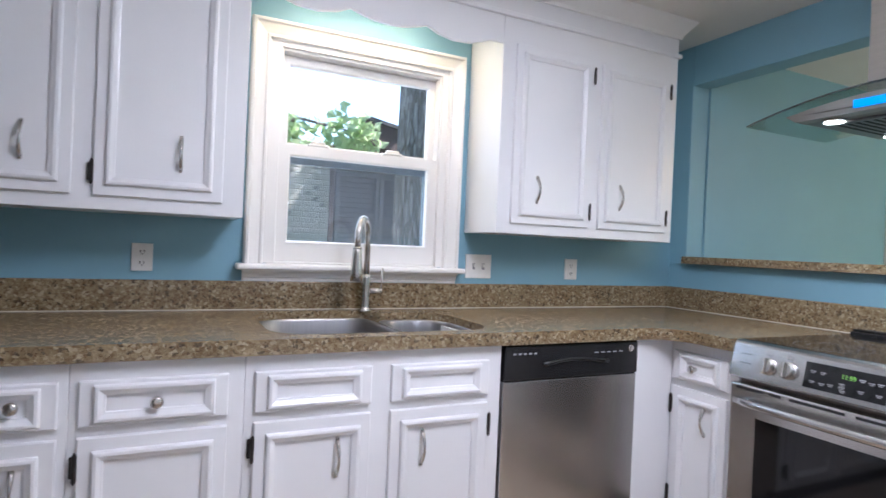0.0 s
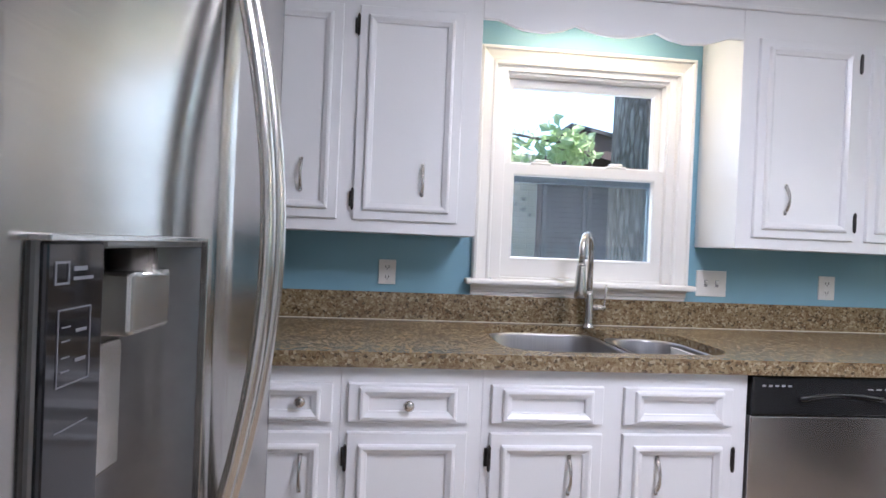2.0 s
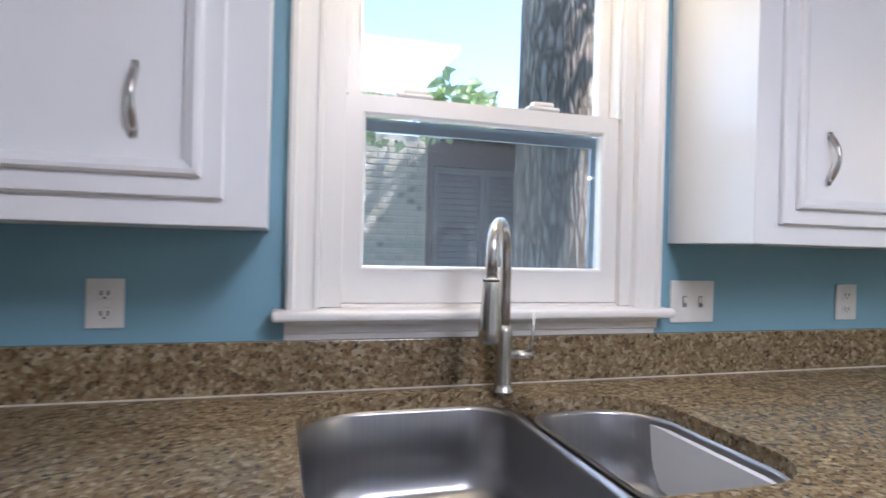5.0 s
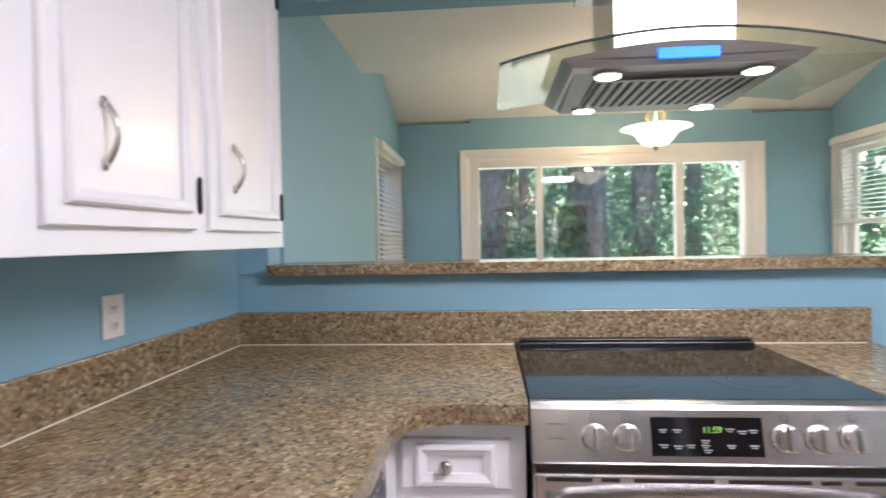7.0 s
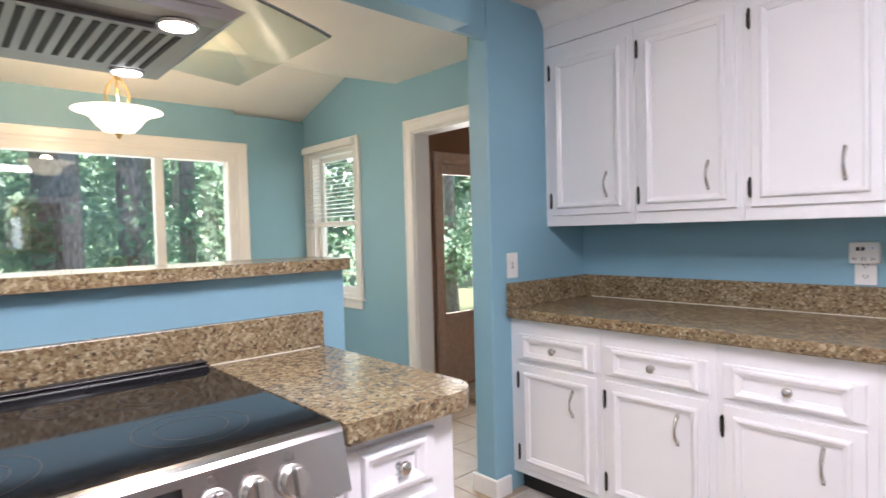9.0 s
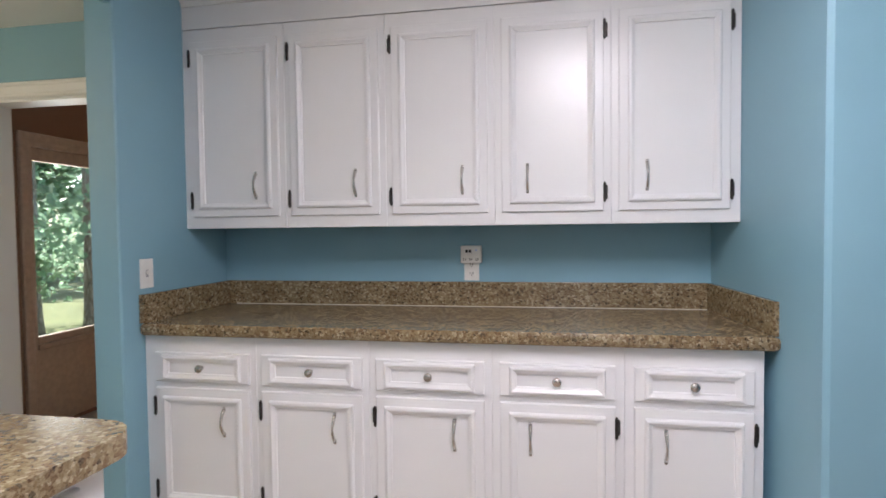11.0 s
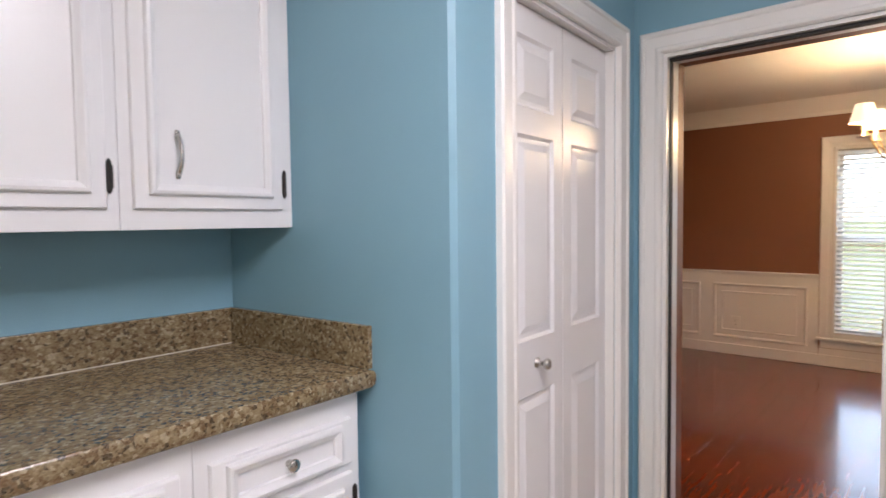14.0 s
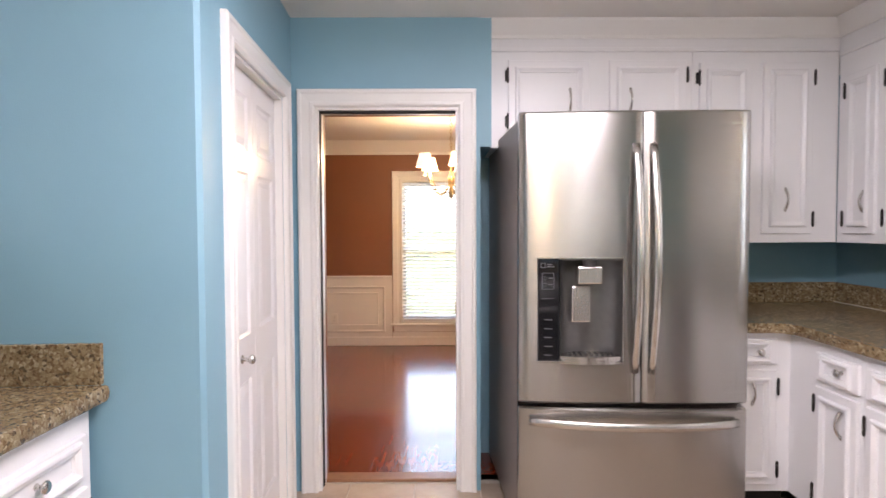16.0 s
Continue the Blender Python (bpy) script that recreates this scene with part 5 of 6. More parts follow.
rows += [(dx0 + 0.044, dx0 + 0.060, fa, fb, z, z + 0.003) for z in (1.104, 1.130)]
several("icon", rows, plain("dim_grey_print", (0.12, 0.12, 0.13), 0.5), pnl)
part("spout_block", boxes((dx0 + 0.165, dx0 + 0.265, -0.006, 0.066, 1.105, 1.177), bevel=0.006, seg=2), NICKEL, dsp, "square dispenser spout")
bm = bmesh.new()
lathe(bm, [(0.028, 0.0), (0.032, -0.030), (0.045, -0.035)], 16, pose(dx0 + 0.215, 0.022, 1.205))
part("spout_collar", bm, NICKEL, dsp, "", True)
part("paddle", boxes((dx0 + 0.145, dx0 + 0.225, 0.030, 0.044, 0.944, 1.095), bevel=0.006, seg=2), NICKEL, dsp, "grey push paddle")
bm = bmesh.new()
n = 14
rings(bm, [[(dx0 + 0.092 + (dx1 - dx0 - 0.098) * k / n, 0.060, 0.790), (dx0 + 0.092 + (dx1 - dx0 - 0.098) * k / n, front_y - 0.004 - 0.024 * math.sin(math.pi * k / n), 0.783), (dx0 + 0.092 + (dx1 - dx0 - 0.098) * k / n, front_y - 0.004 - 0.024 * math.sin(math.pi * k / n), 0.813), (dx0 + 0.092 + (dx1 - dx0 - 0.098) * k / n, 0.060, 0.818)] for k in range(n + 1)], cap_first=True)
tray = part("drip_tray", bm, NICKEL, dsp, "curved drip tray")
several("grille_slot", [(dx0 + 0.13 + 0.022 * k, dx0 + 0.140 + 0.022 * k, 0.0, 0.045, 0.8155, 0.8195) for k in range(9)], DARK, tray)


def bow_handle(points, width, thick, parent, label):
    pts = [Vector(p) for p in points]
    rows = []
    for i, p in enumerate(pts):
        way = (pts[min(i + 1, len(pts) - 1)] - pts[max(i - 1, 0)]).normalized()
        out = Vector((0, -1, 0)) - way * way.dot(Vector((0, -1, 0)))
        out.normalize()
        sd = way.cross(out)
        rows.append([p + sd * (width / 2 * math.cos(a)) + out * (thick / 2 * math.sin(a)) for a in [2 * math.pi * k / 12 for k in range(12)]])
    part("handle", rings(bmesh.new(), rows, cap_first=True), NICKEL, parent, label, True)


for x, ob in ((MID - 0.030, left), (MID + 0.038, right)):
    bow_handle([(x, -0.020 - 0.072 * math.sin(math.pi * k / 20) ** 0.9, 0.750 + 0.918 * k / 20) for k in range(21)], 0.032, 0.022, ob, "long bowed steel handle")
bow_handle([(0.045 + (FW - 0.09) * k / 20, -0.012 - 0.058 * math.sin(math.pi * k / 20) ** 0.55 - BOW * math.sin(math.pi * k / 20), 0.545) for k in range(21)], 0.036, 0.020, drawer, "long bowed steel handle")
part("badge", boxes((FW - 0.085, FW - 0.040, -0.006, -0.001, FH - 0.062, FH - 0.046), bevel=0.002), NICKEL, right, "small oval silver badge")

# ---- lamps ----
pend = thing("pendant_lamp_fixture", pose(4.63, 0.69, 1.848) @ Matrix.Diagonal((1.05, 1.05, 1.08, 1)), "hanging lamp with a flared white glass bowl, lit", "pendant lamp")
bm = bmesh.new()
lathe(bm, [(0.010, 0.008), (0.075, 0.020), (0.105, 0.050), (0.130, 0.085), (0.165, 0.108), (0.215, 0.122), (0.213, 0.126), (0.160, 0.114), (0.124, 0.092), (0.098, 0.056), (0.070, 0.027), (0.006, 0.015)], 36)
bowl = part("bowl", bm, BOWL_GLOW, pend, "glowing white glass bowl", True)
bowl.visible_shadow = False
bm = bmesh.new()
lathe(bm, [(0.003, -0.018), (0.010, -0.010), (0.012, 0.0), (0.022, 0.008), (0.010, 0.012)], 16)
part("finial", bm, BRASS, pend, "", True)
bm = tube(bmesh.new(), [(0, 0, 0.125), (0, 0, 0.47)], 0.006, 8)
for s in (-1, 1):
    tube(bm, [(0, s * (0.006 + 0.050 * math.sin(math.pi * k / 12)), 0.10 + 0.20 * k / 12) for k in range(13)], 0.006, 8)
part("stem", bm, BRASS, pend, "", True)
bm = bmesh.new()
lathe(bm, [(0.060, 0.487), (0.058, 0.475), (0.020, 0.465), (0.006, 0.460)], 20)
part("canopy", bm, BRASS, pend, "", True)

fix = thing("ceiling_light", pose(1.08, 0.82, H), "rectangular white fluorescent ceiling light, lit", "ceiling light")
part("frame", boxes((-0.29, 0.29, -0.50, -0.475, -0.075, 0), (-0.29, 0.29, 0.475, 0.50, -0.075, 0), (-0.29, -0.265, -0.475, 0.475, -0.075, 0), (0.265, 0.29, -0.475, 0.475, -0.075, 0), bevel=0.004), TRIM, fix)
df = part("diffuser", boxes((-0.264, 0.264, -0.474, 0.474, -0.105, -0.064), bevel=0.008, seg=2), DIFFUSER, fix, "glowing white diffuser")
df.visible_shadow = False

tubel = thing("valance_light", pose(0.93, 2.50, 2.195), "slim under-valance tube light, lit", "light")
part("housing", boxes((-0.33, 0.33, -0.03, 0.03, 0.0, 0.018), bevel=0.003), PLASTIC, tubel)
tb = part("tube", tube(bmesh.new(), [(-0.31, 0, -0.012), (0.31, 0, -0.012)], 0.011, 12), TUBE_GLOW, tubel, "glowing tube", True)
tb.visible_shadow = False

ch = thing("chandelier", pose(-2.73, 0.497, 1.605), "brass chandelier with five cream fabric shades, lit", "chandelier")
bm = tube(bmesh.new(), [(0, 0, 0.02), (0, 0, 0.36)], 0.010, 10)
lathe(bm, [(0.004, -0.03), (0.016, -0.01), (0.024, 0.03), (0.014, 0.07), (0.03, 0.12), (0.03, 0.16), (0.012, 0.20)], 14)
part("column", bm, BRASS, ch, "", True)
bm = bmesh.new()
for k in range(11):
    tube(bm, [(0.010 * math.cos(a) * (k % 2), 0.010 * math.cos(a) * (1 - k % 2), 0.375 + 0.028 * k + 0.017 * math.sin(a)) for a in [2 * math.pi * i / 10 for i in range(11)]], 0.0022, 5)
part("chain", bm, BRASS, ch)
bm = bmesh.new()
lathe(bm, [(0.065, 0.705), (0.062, 0.693), (0.030, 0.677), (0.008, 0.667)], 20)
part("canopy", bm, BRASS, ch, "", True)
for k in range(5):
    a = radians(72 * k + 155)
    u = Vector((math.cos(a), math.sin(a), 0))
    arm = part("arm", tube(bmesh.new(), [u * (0.02 + 0.235 * s) + Vector((0, 0, 0.10 - 0.13 * math.sin(math.pi * s * 1.15) * (1 - 0.25 * s) + 0.07 * s)) for s in [i / 14 for i in range(15)]], 0.0055, 8), BRASS, ch, "", True)
    p = u * 0.25
    bm = tube(bmesh.new(), [p + Vector((0, 0, 0.15)), p + Vector((0, 0, 0.26))], 0.011, 10)
    lathe(bm, [(0.008, 0.145), (0.036, 0.155), (0.036, 0.159), (0.010, 0.160)], 14, Matrix.Translation(p))
    part("candle", bm, TRIM, arm)
    bm = bmesh.new()
    rings(bm, [[(p.x + r * math.cos(2 * math.pi * i / 20), p.y + r * math.sin(2 * math.pi * i / 20), z) for i in range(20)] for r, z in ((0.075, 0.235), (0.045, 0.345), (0.043, 0.345), (0.073, 0.235))], cap_last=False)
    sh = part("shade", bm, SHADE_GLOW, arm, "glowing cream fabric shade", True)
    sh.visible_shadow = False


# ---- outlets and switches ----
def plate(name, m, w, h, kind, label):
    ob = thing(name, m, label, "wall plate")
    part("plate", boxes((-w / 2, w / 2, -0.006, 0, -h / 2, h / 2), bevel=0.003, seg=2), PLASTIC, ob)
    if kind == "outlet":
        for z in (-0.021, 0.021):
            s = part("socket", boxes((-0.017, 0.017, -0.0075, -0.005, z - 0.014, z + 0.014), bevel=0.002), PLASTIC, ob)
            part("slot", boxes((-0.008, -0.005, -0.008, -0.0073, z - 0.004, z + 0.006), (0.005, 0.008, -0.008, -0.0073, z - 0.004, z + 0.006), (-0.002, 0.002, -0.008, -0.0073, z - 0.011, z - 0.007)), DARK, s)
    else:
        for x in kind:
            part("toggle", boxes((x - 0.005, x + 0.005, -0.016, -0.005, -0.004, 0.012), bevel=0.002), PLASTIC, ob)
            part("slot", boxes((x - 0.007, x + 0.007, -0.0066, -0.0058, -0.015, 0.015)), GREY_MARK, ob)
    return ob


plate("outlet", pose(0.095, 2.7345, 1.096), 0.072, 0.104, "outlet", "white wall outlet above the counter")
plate("light_switch", pose(1.540, 2.7345, 1.096), 0.142, 0.116, (-0.026, 0.026), "white double switch plate beside the window")
plate("outlet", pose(2.098, 2.7345, 1.094), 0.080, 0.108, "outlet", "white wall outlet above the counter corner")
plate("light_switch", pose(2.9045, -0.593, 1.098, 0, 0, -90), 0.078, 0.122, (0.0,), "white switch plate on the wall end")
plate("outlet", pose(1.622, -1.2045, 1.075, 0, 0, 180), 0.072, 0.112, "outlet", "white wall outlet with an adapter plugged in")
ad = thing("power_adapter", pose(1.622, -1.2125, 1.142, 0, 0, 180), "white multi-outlet adapter with a blue light", "adapter")
part("case", boxes((-0.050, 0.050, -0.038, 0, -0.040, 0.045), bevel=0.008, seg=3), PLASTIC, ad)
part("slot", boxes(*[(x + d, x + d + 0.003, -0.0386, -0.0375, -0.026, -0.014) for x in (-0.032, -0.002, 0.028) for d in (-0.005, 0.004)]), DARK, ad)
part("usb_port", boxes((-0.026, -0.014, -0.0386, -0.0375, 0.012, 0.026), (-0.010, 0.002, -0.0386, -0.0375, 0.012, 0.026)), DARK, ad)
part("indicator", boxes((0.024, 0.029, -0.0388, -0.0375, 0.020, 0.025)), BLUE_GLOW, ad, "tiny blue light")

plate("outlet", pose(XD + 0.0085, -0.80, 0.31, 0, 0, 90), 0.072, 0.112, "outlet", "cream wall outlet on the panelling")
# floor register by the lobby door
vent = thing("floor_vent", pose(4.05, -1.45, 0.0), "small brown floor register", "floor vent")
part("frame", boxes((-0.15, 0.15, -0.06, 0.06, 0.0, 0.006), bevel=0.002), BRASS, vent)
part("slot", boxes(*[(-0.12 + 0.03 * k, -0.105 + 0.03 * k, -0.04, 0.04, 0.0055, 0.0068) for k in range(9)]), DARK, vent)
# lobby storm door with glass
sd = thing("door_storm", pose(4.45, 0, 0, 0, 0, -90), "taupe outer door with a tall glass pane", "door", kind="structure")
part("casing", mitred(bmesh.new(), 1.455, 2.505, 0.0, 1.90, 0, FLAT), SLATE, sd)
part("window_frame", boxes((1.525, 1.572, 0.01, 0.05, 0.56, 1.812), (2.36, 2.415, 0.01, 0.05, 0.56, 1.812), (1.572, 2.36, 0.01, 0.05, 1.728, 1.812), (1.572, 2.36, 0.01, 0.05, 0.56, 0.605), bevel=0.003), SLATE, sd)
part("lower_panel", boxes((1.525, 2.415, 0.01, 0.045, 0.02, 0.56), (1.56, 2.38, -0.012, 0.01, 0.525, 0.56), bevel=0.003), SLATE, sd)
g = part("pane", boxes((1.572, 2.36, 0.028, 0.032, 0.605, 1.728)), PANE, sd)
g.visible_shadow = False

# ---- outside the sink window ----
wing = thing("house_wing", pose(-0.13, 7.3, -0.5), "neighbouring house wing of pale brick with dark louvred shutters", "house")
part("wall", boxes((-3.0, 2.08, 0.03, 0.25, 0, 2.90), (2.08, 9.0, 0.10, 0.25, 0, 2.90)), MORTAR, wing)
part("siding", boxes((2.08, 9.0, 0.04, 0.10, 2.60, 2.90), (2.08, 2.145, 0.02, 0.10, 0, 2.60), bevel=0.004), SIDING, wing, "dark brown board siding")
for a in (2.150, 2.735, 3.32, 3.905, 4.49):
    sh = part("shutter", boxes((a, a + 0.05, 0.0, 0.05, 0.4, 2.58), (a + 0.525, a + 0.575, 0.0, 0.05, 0.4, 2.58), (a + 0.05, a + 0.525, 0.0, 0.05, 2.52, 2.58), (a + 0.05, a + 0.525, 0.0, 0.05, 0.4, 0.46)), LOUVRE, wing, "grey-brown louvred shutter")
    lv = None
    for k in range(32):
        if lv is None:
            s = part("slat", boxes((a + 0.05, a + 0.525, -0.004, 0.004, -0.042, 0.042)), LOUVRE, sh)
            lv = s.data
        else:
            s = new("slat", lv)
            s.parent = sh
        s.matrix_local = pose(0, 0.045, 0.50 + 0.064 * k, -32, 0, 0)
gable = [(2.31, 3.13), (9.2, 1.85)]
bm = bmesh.new()
rings(bm, [[(gable[0][0], y, gable[0][1]), (gable[1][0], y, gable[1][1]), (gable[1][0], y, gable[1][1] - 0.26), (gable[0][0], y, gable[0][1] - 0.26)] for y in (-0.58, -0.54)], cap_first=True)
part("rake_board", bm, SIDING, wing, "dark brown rake board")
bm = bmesh.new()
rings(bm, [[(gable[0][0] - 0.03, y, gable[0][1] + 0.005), (gable[1][0], y, gable[1][1] + 0.005), (gable[1][0], y, gable[1][1] + 0.05), (gable[0][0] - 0.03, y, gable[0][1] + 0.05)] for y in (-0.62, 0.10)], cap_first=True)
part("roof", bm, ROOFING, wing, "dark shingle roof")
bm = bmesh.new()
rings(bm, [[(gable[0][0], y, 2.90), (gable[0][0], y, gable[0][1] - 0.01), (3.4, y, 2.91), (3.4, y, 2.90)] for y in (0.02, 0.10)], cap_first=True)
part("gable_panel", bm, SIDING, wing, "dark brown board siding")


def trunk_mesh(height, r0, seed, n=18, rows=26, limbs=4, spread=1.4, ridge=0.10):
    rnd = random.Random(seed)
    bm = bmesh.new()
    loops = []
    for j in range(rows + 1):
        z = height * j / rows
        r = r0 * (1 - 0.45 * j / rows) * (1 + 0.35 * math.exp(-z / 0.25))
        loops.append([((r * (1 + ridge * noise.noise(Vector((k * 0.9, z * 1.3, seed))))) * math.cos(2 * math.pi * k / n), (r * (1 + ridge * noise.noise(Vector((k * 0.9, z * 1.3, seed))))) * math.sin(2 * math.pi * k / n), z) for k in range(n)])
    rings(bm, loops, cap_first=True)
    for i in range(limbs):
        a, z = rnd.uniform(0, 6.28), height * rnd.uniform(0.45, 0.95)
        u = Vector((math.cos(a), math.sin(a), 0))
        L = spread * rnd.uniform(0.7, 1.2)
        tube(bm, [Vector((0, 0, z)) + u * L * s + Vector((0, 0, 0.5 * L * s + 0.2 * math.sin(3 * s))) for s in (0, 0.25, 0.5, 0.75, 1.0)], [r0 * 0.3, r0 * 0.22, r0 * 0.15, r0 * 0.1, r0 * 0.04], 7)
    return bm


def leaves(name, clumps, count, size, mat, parent, seed, label="", kind=""):
    """Many small pointed leaves scattered in clumps (x, y, z, radius)."""
    rs = np.random.RandomState(seed)
    c = np.array(clumps)
    pick = c[rs.randint(0, len(c), count)]
    d = rs.normal(size=(count, 3))
    d /= np.linalg.norm(d, axis=1)[:, None]
    p = pick[:, :3] + d * pick[:, 3:] * rs.uniform(0.25, 1.0, (count, 1))
    u = rs.normal(size=(count, 3)); u[:, 2] -= 0.4
    u /= np.linalg.norm(u, axis=1)[:, None]
    w = np.cross(u, rs.normal(size=(count, 3)))
    w /= np.linalg.norm(w, axis=1)[:, None]
    s = size * rs.uniform(0.6, 1.3, (count, 1))
    fold = np.cross(u, w) * s * 0.12
    v = np.stack([p, p + u * s * 0.45 + w * s * 0.30 + fold, p + u * s, p + u * s * 0.45 - w * s * 0.30 + fold], 1).reshape(-1, 3)
    me = bpy.data.meshes.new(name)
    i = np.arange(count)[:, None] * 4
    me.from_pydata(v.tolist(), [], np.hstack([i, i + 1, i + 2, i, i + 2, i + 3]).reshape(-1, 3).tolist())
    me.materials.append(mat)
    ob = new(name, me)
    ob.parent = parent
    return tagged(ob, label, kind=kind)


pine = thing("pine_tree", pose(1.97, 4.35, -0.5), "thick pine trunk with furrowed grey-brown bark", "tree")
bm = trunk_mesh(9.0, 0.285, 3, 28, 70, 6, 2.2, 0.06)
part("trunk", bm, BARK, pine, "", True)
rnd = random.Random(5)
leaves("crown", [(rnd.uniform(-2, 2), rnd.uniform(-1, 2), rnd.uniform(4.6, 9.0), 0.9) for k in range(30)], 3000, 0.16, LEAF, pine, 4)

dog = thing("dogwood_branch_tree", pose(0.35, 4.9, -0.5), "small tree near the window, strong daylight put into its broad green leaves", "tree")
bm = tube(bmesh.new(), [(0, 0, 0), (0.05, 0, 1.0), (0.2, -0.1, 1.9), (0.6, -0.3, 2.45)], [0.06, 0.05, 0.04, 0.02], 9)
tube(bm, [(0.2, -0.1, 1.9), (0.6, -0.5, 2.55), (1.05, -0.7, 2.45)], [0.025, 0.015, 0.006], 7)
tube(bm, [(0.1, 0, 1.4), (-0.4, -0.2, 2.3), (-0.7, -0.3, 2.8)], [0.03, 0.02, 0.008], 7)
part("trunk", bm, BARK, dog, "", True)
leaves("crown", [(0.55, -0.4, 2.50, 0.26), (0.85, -0.6, 2.46, 0.24), (1.02, -0.7, 2.46, 0.16), (0.3, -0.3, 2.62, 0.3), (0.0, -0.2, 2.7, 0.35), (-0.6, -0.3, 2.8, 0.5), (0.50, -0.5, 2.44, 0.18), (0.05, -0.45, 2.36, 0.16)], 950, 0.085, LEAF_LIT, dog, 9)

# ---- woods around ----
tree = thing("forest_tree", pose(10.5, 1.6, -0.5), "tall forest tree with a grey-brown trunk and green crown", "tree", "trees outside the windows")
part("trunk", trunk_mesh(9.0, 0.17, 11, 12, 18, 7, 1.8), BARK, tree, "", True)
rnd = random.Random(21)
leaves("crown", [(max(-1.8, min(1.8, rnd.gauss(0, 1.4))), max(-1.8, min(1.8, rnd.gauss(0, 1.4))), rnd.uniform(1.6, 9.5), rnd.uniform(0.5, 0.9)) for k in range(34)], 3800, 0.16, LEAF, tree, 12)
spots = [(10.4, 2.7), (10.9, 1.55), (11.5, 0.2), (10.4, -0.75), (12.5, 2.9), (13.5, -1.8), (14.5, 1.2), (15.0, 3.8), (12.0, -3.6), (16.5, -0.6), (17.0, 5.6), (11.0, 5.2), (18.0, 2.4), (7.6, -5.6), (5.4, -8.0), (9.6, -6.4), (3.8, -11.0), (1.5, -9.5), (7.9, 7.8), (19.5, -4.2), (20.0, 0.8)]
for k, (x, y) in enumerate(spots):
    s = 0.8 + 0.5 * rnd.random()
    copy_thing(tree, pose(x, y, -0.5, 0, 0, rnd.uniform(0, 360)) @ Matrix.Diagonal((s, s, s, 1)))
oak = thing("oak_tree", pose(9.3, 1.74, -0.5), "tall forest tree with a bare grey trunk", "tree", "bare trunks outside the wide window")
part("trunk", trunk_mesh(9.5, 0.21, 14, 14, 24, 5, 1.5, 0.06), BARK, oak, "", True)
leaves("crown", [(rnd.gauss(0, 1.2), rnd.gauss(0, 1.2), rnd.uniform(5.5, 9.5), rnd.uniform(0.6, 1.0)) for k in range(20)], 1800, 0.16, LEAF, oak, 15)
for x, y, s, lean in ((9.9, 0.50, 0.72, 4.5), (9.2, 0.20, 0.80, -1.0), (9.9, 1.31, 0.45, 1.5), (10.4, -1.50, 0.62, 1.0), (8.8, 2.75, 0.9, -2.0)):
    copy_thing(oak, pose(x, y, -0.5, lean, 0, 0) @ pose(0, 0, 0, 0, 0, 70 * x) @ Matrix.Diagonal((s, s, 1, 1)))
shrubs = []
for k in range(90):
    a = rnd.uniform(-1.2, 1.1)
    d = rnd.uniform(8.5, 20)
    shrubs.append((2 + d * math.cos(a), d * math.sin(a), rnd.uniform(-0.3, 1.6), rnd.uniform(0.5, 1.0)))
under = leaves("undergrowth", shrubs, 16000, 0.15, LEAF, None, 31)
tagged(under, "dense green undergrowth of the woods", "shrubs", kind="stuff")
far = []
for k in range(220):
    a = rnd.uniform(-2.2, 1.12)
    far.append(((24 + 5 * (k % 2)) * math.cos(a), (24 + 5 * (k % 2)) * math.sin(a), rnd.uniform(0, 9), rnd.uniform(1.6, 2.8)))
fw = leaves("far_woods", far, 60000, 0.5, LEAF, None, 33)
tagged(fw, "distant woods round the house", "woods", kind="stuff")

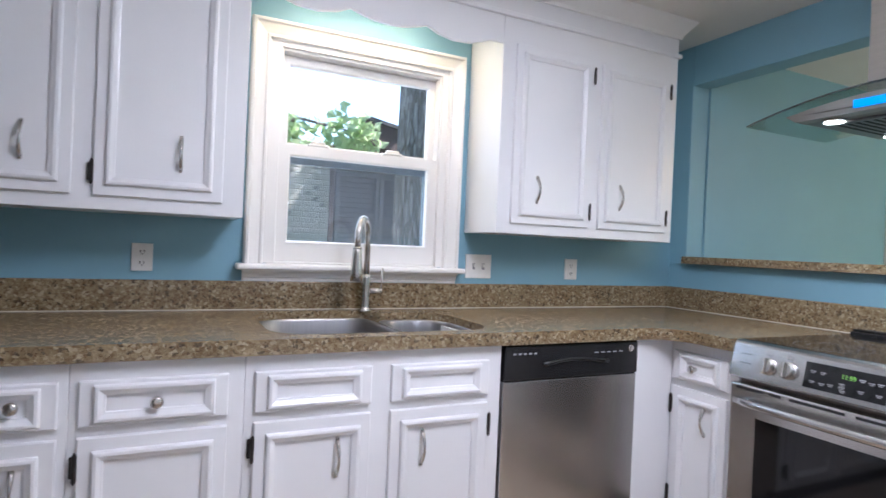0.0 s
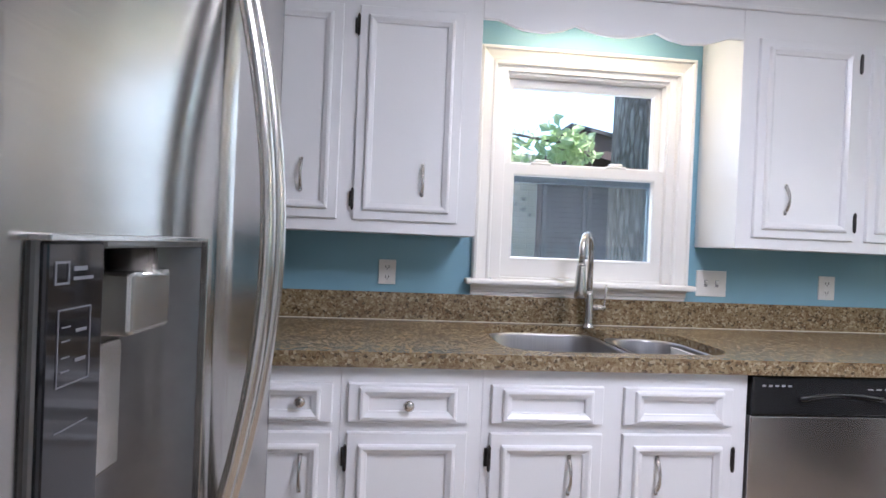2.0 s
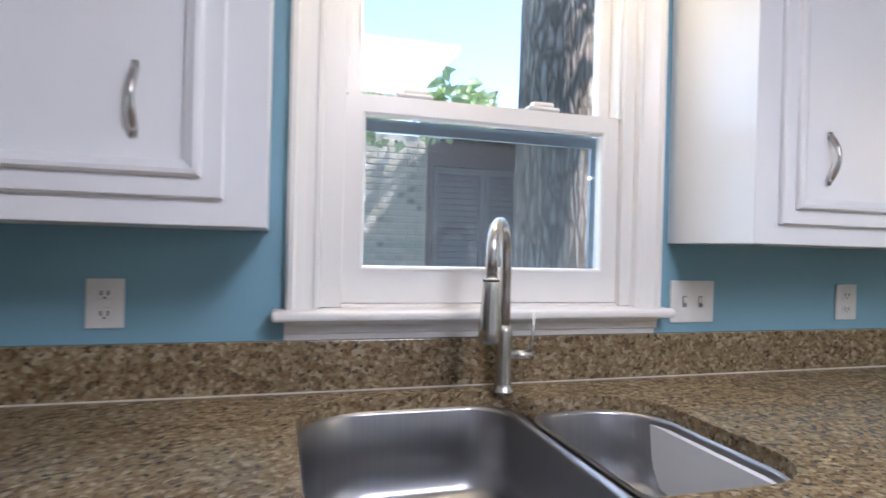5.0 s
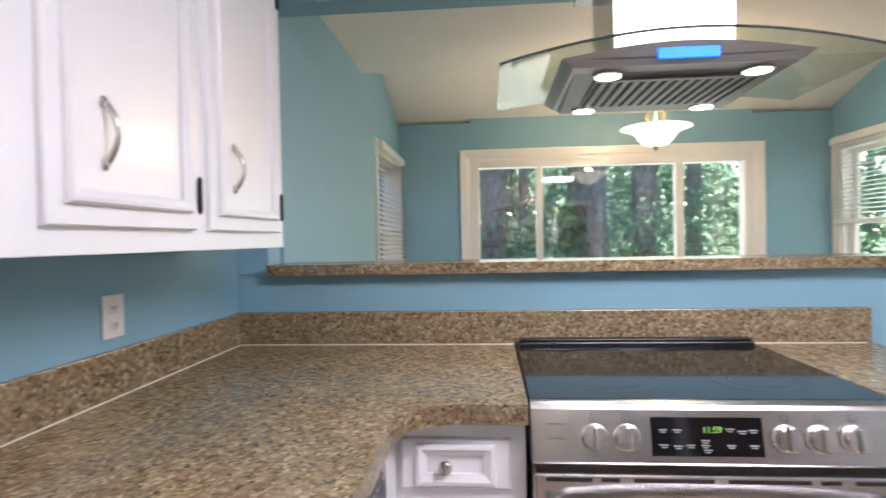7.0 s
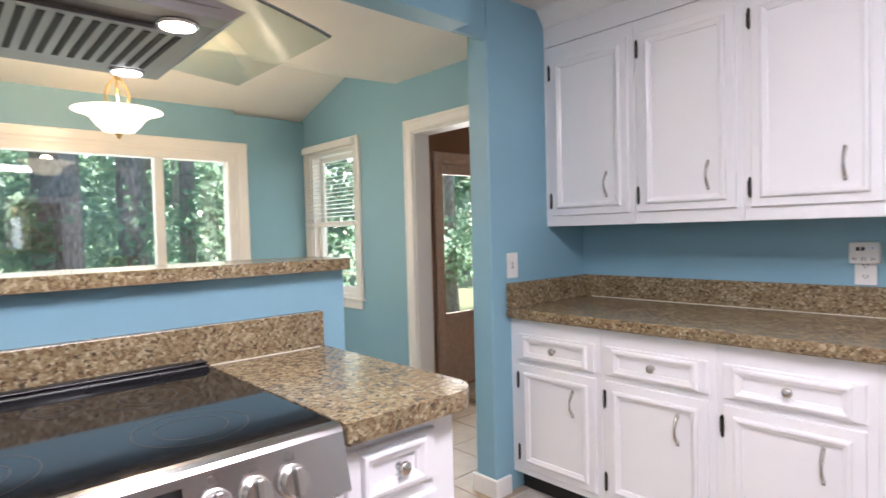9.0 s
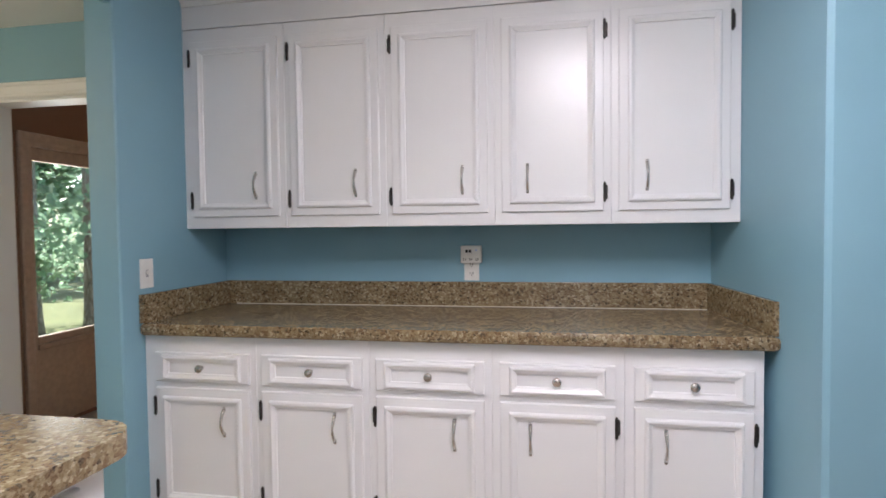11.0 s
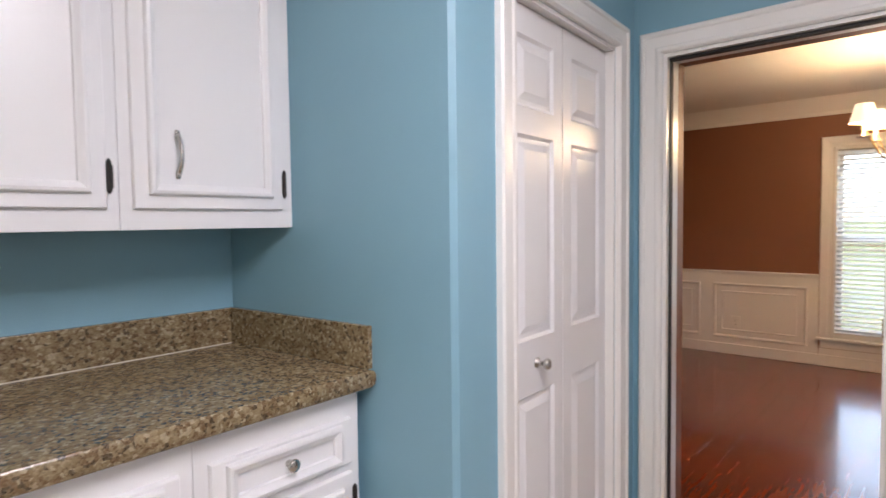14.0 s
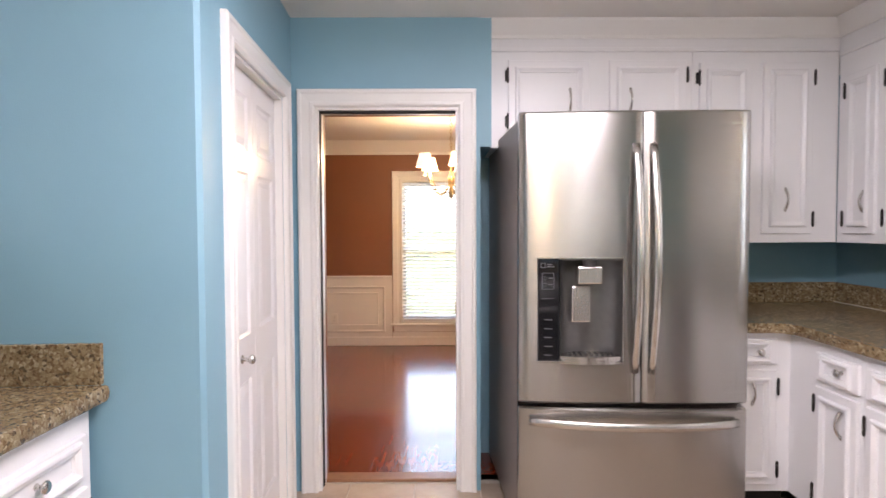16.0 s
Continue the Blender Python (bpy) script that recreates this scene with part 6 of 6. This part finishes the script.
# ---- floor pieces ----
floor = bpy.data.objects["floor"]
tile_mesh = None
TS = 0.335
for i in range(-4, 18):
    for j in range(-8, 9):
        x, y = 0.02 + i * TS, 0.10 + j * TS
        inside = (-0.9 < x < 5.7 and -1.1 < y < 2.6) or (2.95 < x < 4.3 and -2.4 < y < -1.0)
        if not inside or (x < 2.0 and not (-0.75 < x < 2.2 and -0.45 < y < 2.2)) or (x > 5.75) or (x < 2.9 and y < -0.45):
            continue
        if tile_mesh is None:
            ob = part("tile", boxes((-TS / 2 + 0.003, TS / 2 - 0.003, -TS / 2 + 0.003, TS / 2 - 0.003, -0.006, 0.0), bevel=0.0015), TILE, floor)
            tile_mesh = ob.data
        else:
            ob = new("tile", tile_mesh)
            ob.parent = floor
        ob.location = (x, y, 0.0)
boards = bpy.data.objects["floor_dining"]
board_mesh = None
rnd = random.Random(8)
y = -2.86
while y < 2.25:
    x = XD + 0.01 - rnd.uniform(0, 1.0)
    while x < -0.9:
        if x + 1.2 > XD:
            if board_mesh is None:
                ob = part("plank", boxes((0.0005, 1.1995, 0.0003, 0.1247, -0.0055, 0.0), bevel=0.0005), PLANK, boards)
                board_mesh = ob.data
            else:
                ob = new("plank", board_mesh)
                ob.parent = boards
            x0, x1 = max(x, XD + 0.001), min(x + 1.2, -0.935)
            ob.location, ob.scale = (x0, y, 0.0), (max(0.02, (x1 - x0) / 1.2), 1, 1)
        x += 1.2
    y += 0.125
wallp = bpy.data.objects["house_wing"]
bricks = [c for c in wallp.children if c.name.startswith("wall")][0]
brick_mesh = None
for r in range(46):
    for k in range(-2, 12):
        x = 2.075 - 0.212 * (k + 1) - (0.106 if r % 2 else 0)
        z = 0.05 + 0.0665 * r
        if not (0.6 < x < 2.2 and 0.9 < z < 2.84):
            continue
        w = min(0.200, 2.075 - x)
        if w < 0.03:
            continue
        if brick_mesh is None:
            ob = part("brick", boxes((0.0, 0.200, 0.018, 0.05, 0.0, 0.056), bevel=0.003), BRICK, bricks)
            brick_mesh = ob.data
        else:
            ob = new("brick", brick_mesh)
            ob.parent = bricks
        ob.location, ob.scale = (x, 0.0, z), (w / 0.200, 1, 1)
rest = bmesh.new()
for r in range(46):
    for k in range(12, 26):
        x, z = 2.075 - 0.212 * (k - 3) - (0.106 if r % 2 else 0), 0.05 + 0.0665 * r
        if x < 0.6:
            cube(rest, x, x + 0.2, 0.018, 0.05, z, z + 0.056)
part("brick_courses", rest, BRICK, bricks, "", False, 0, 2, "stuff")
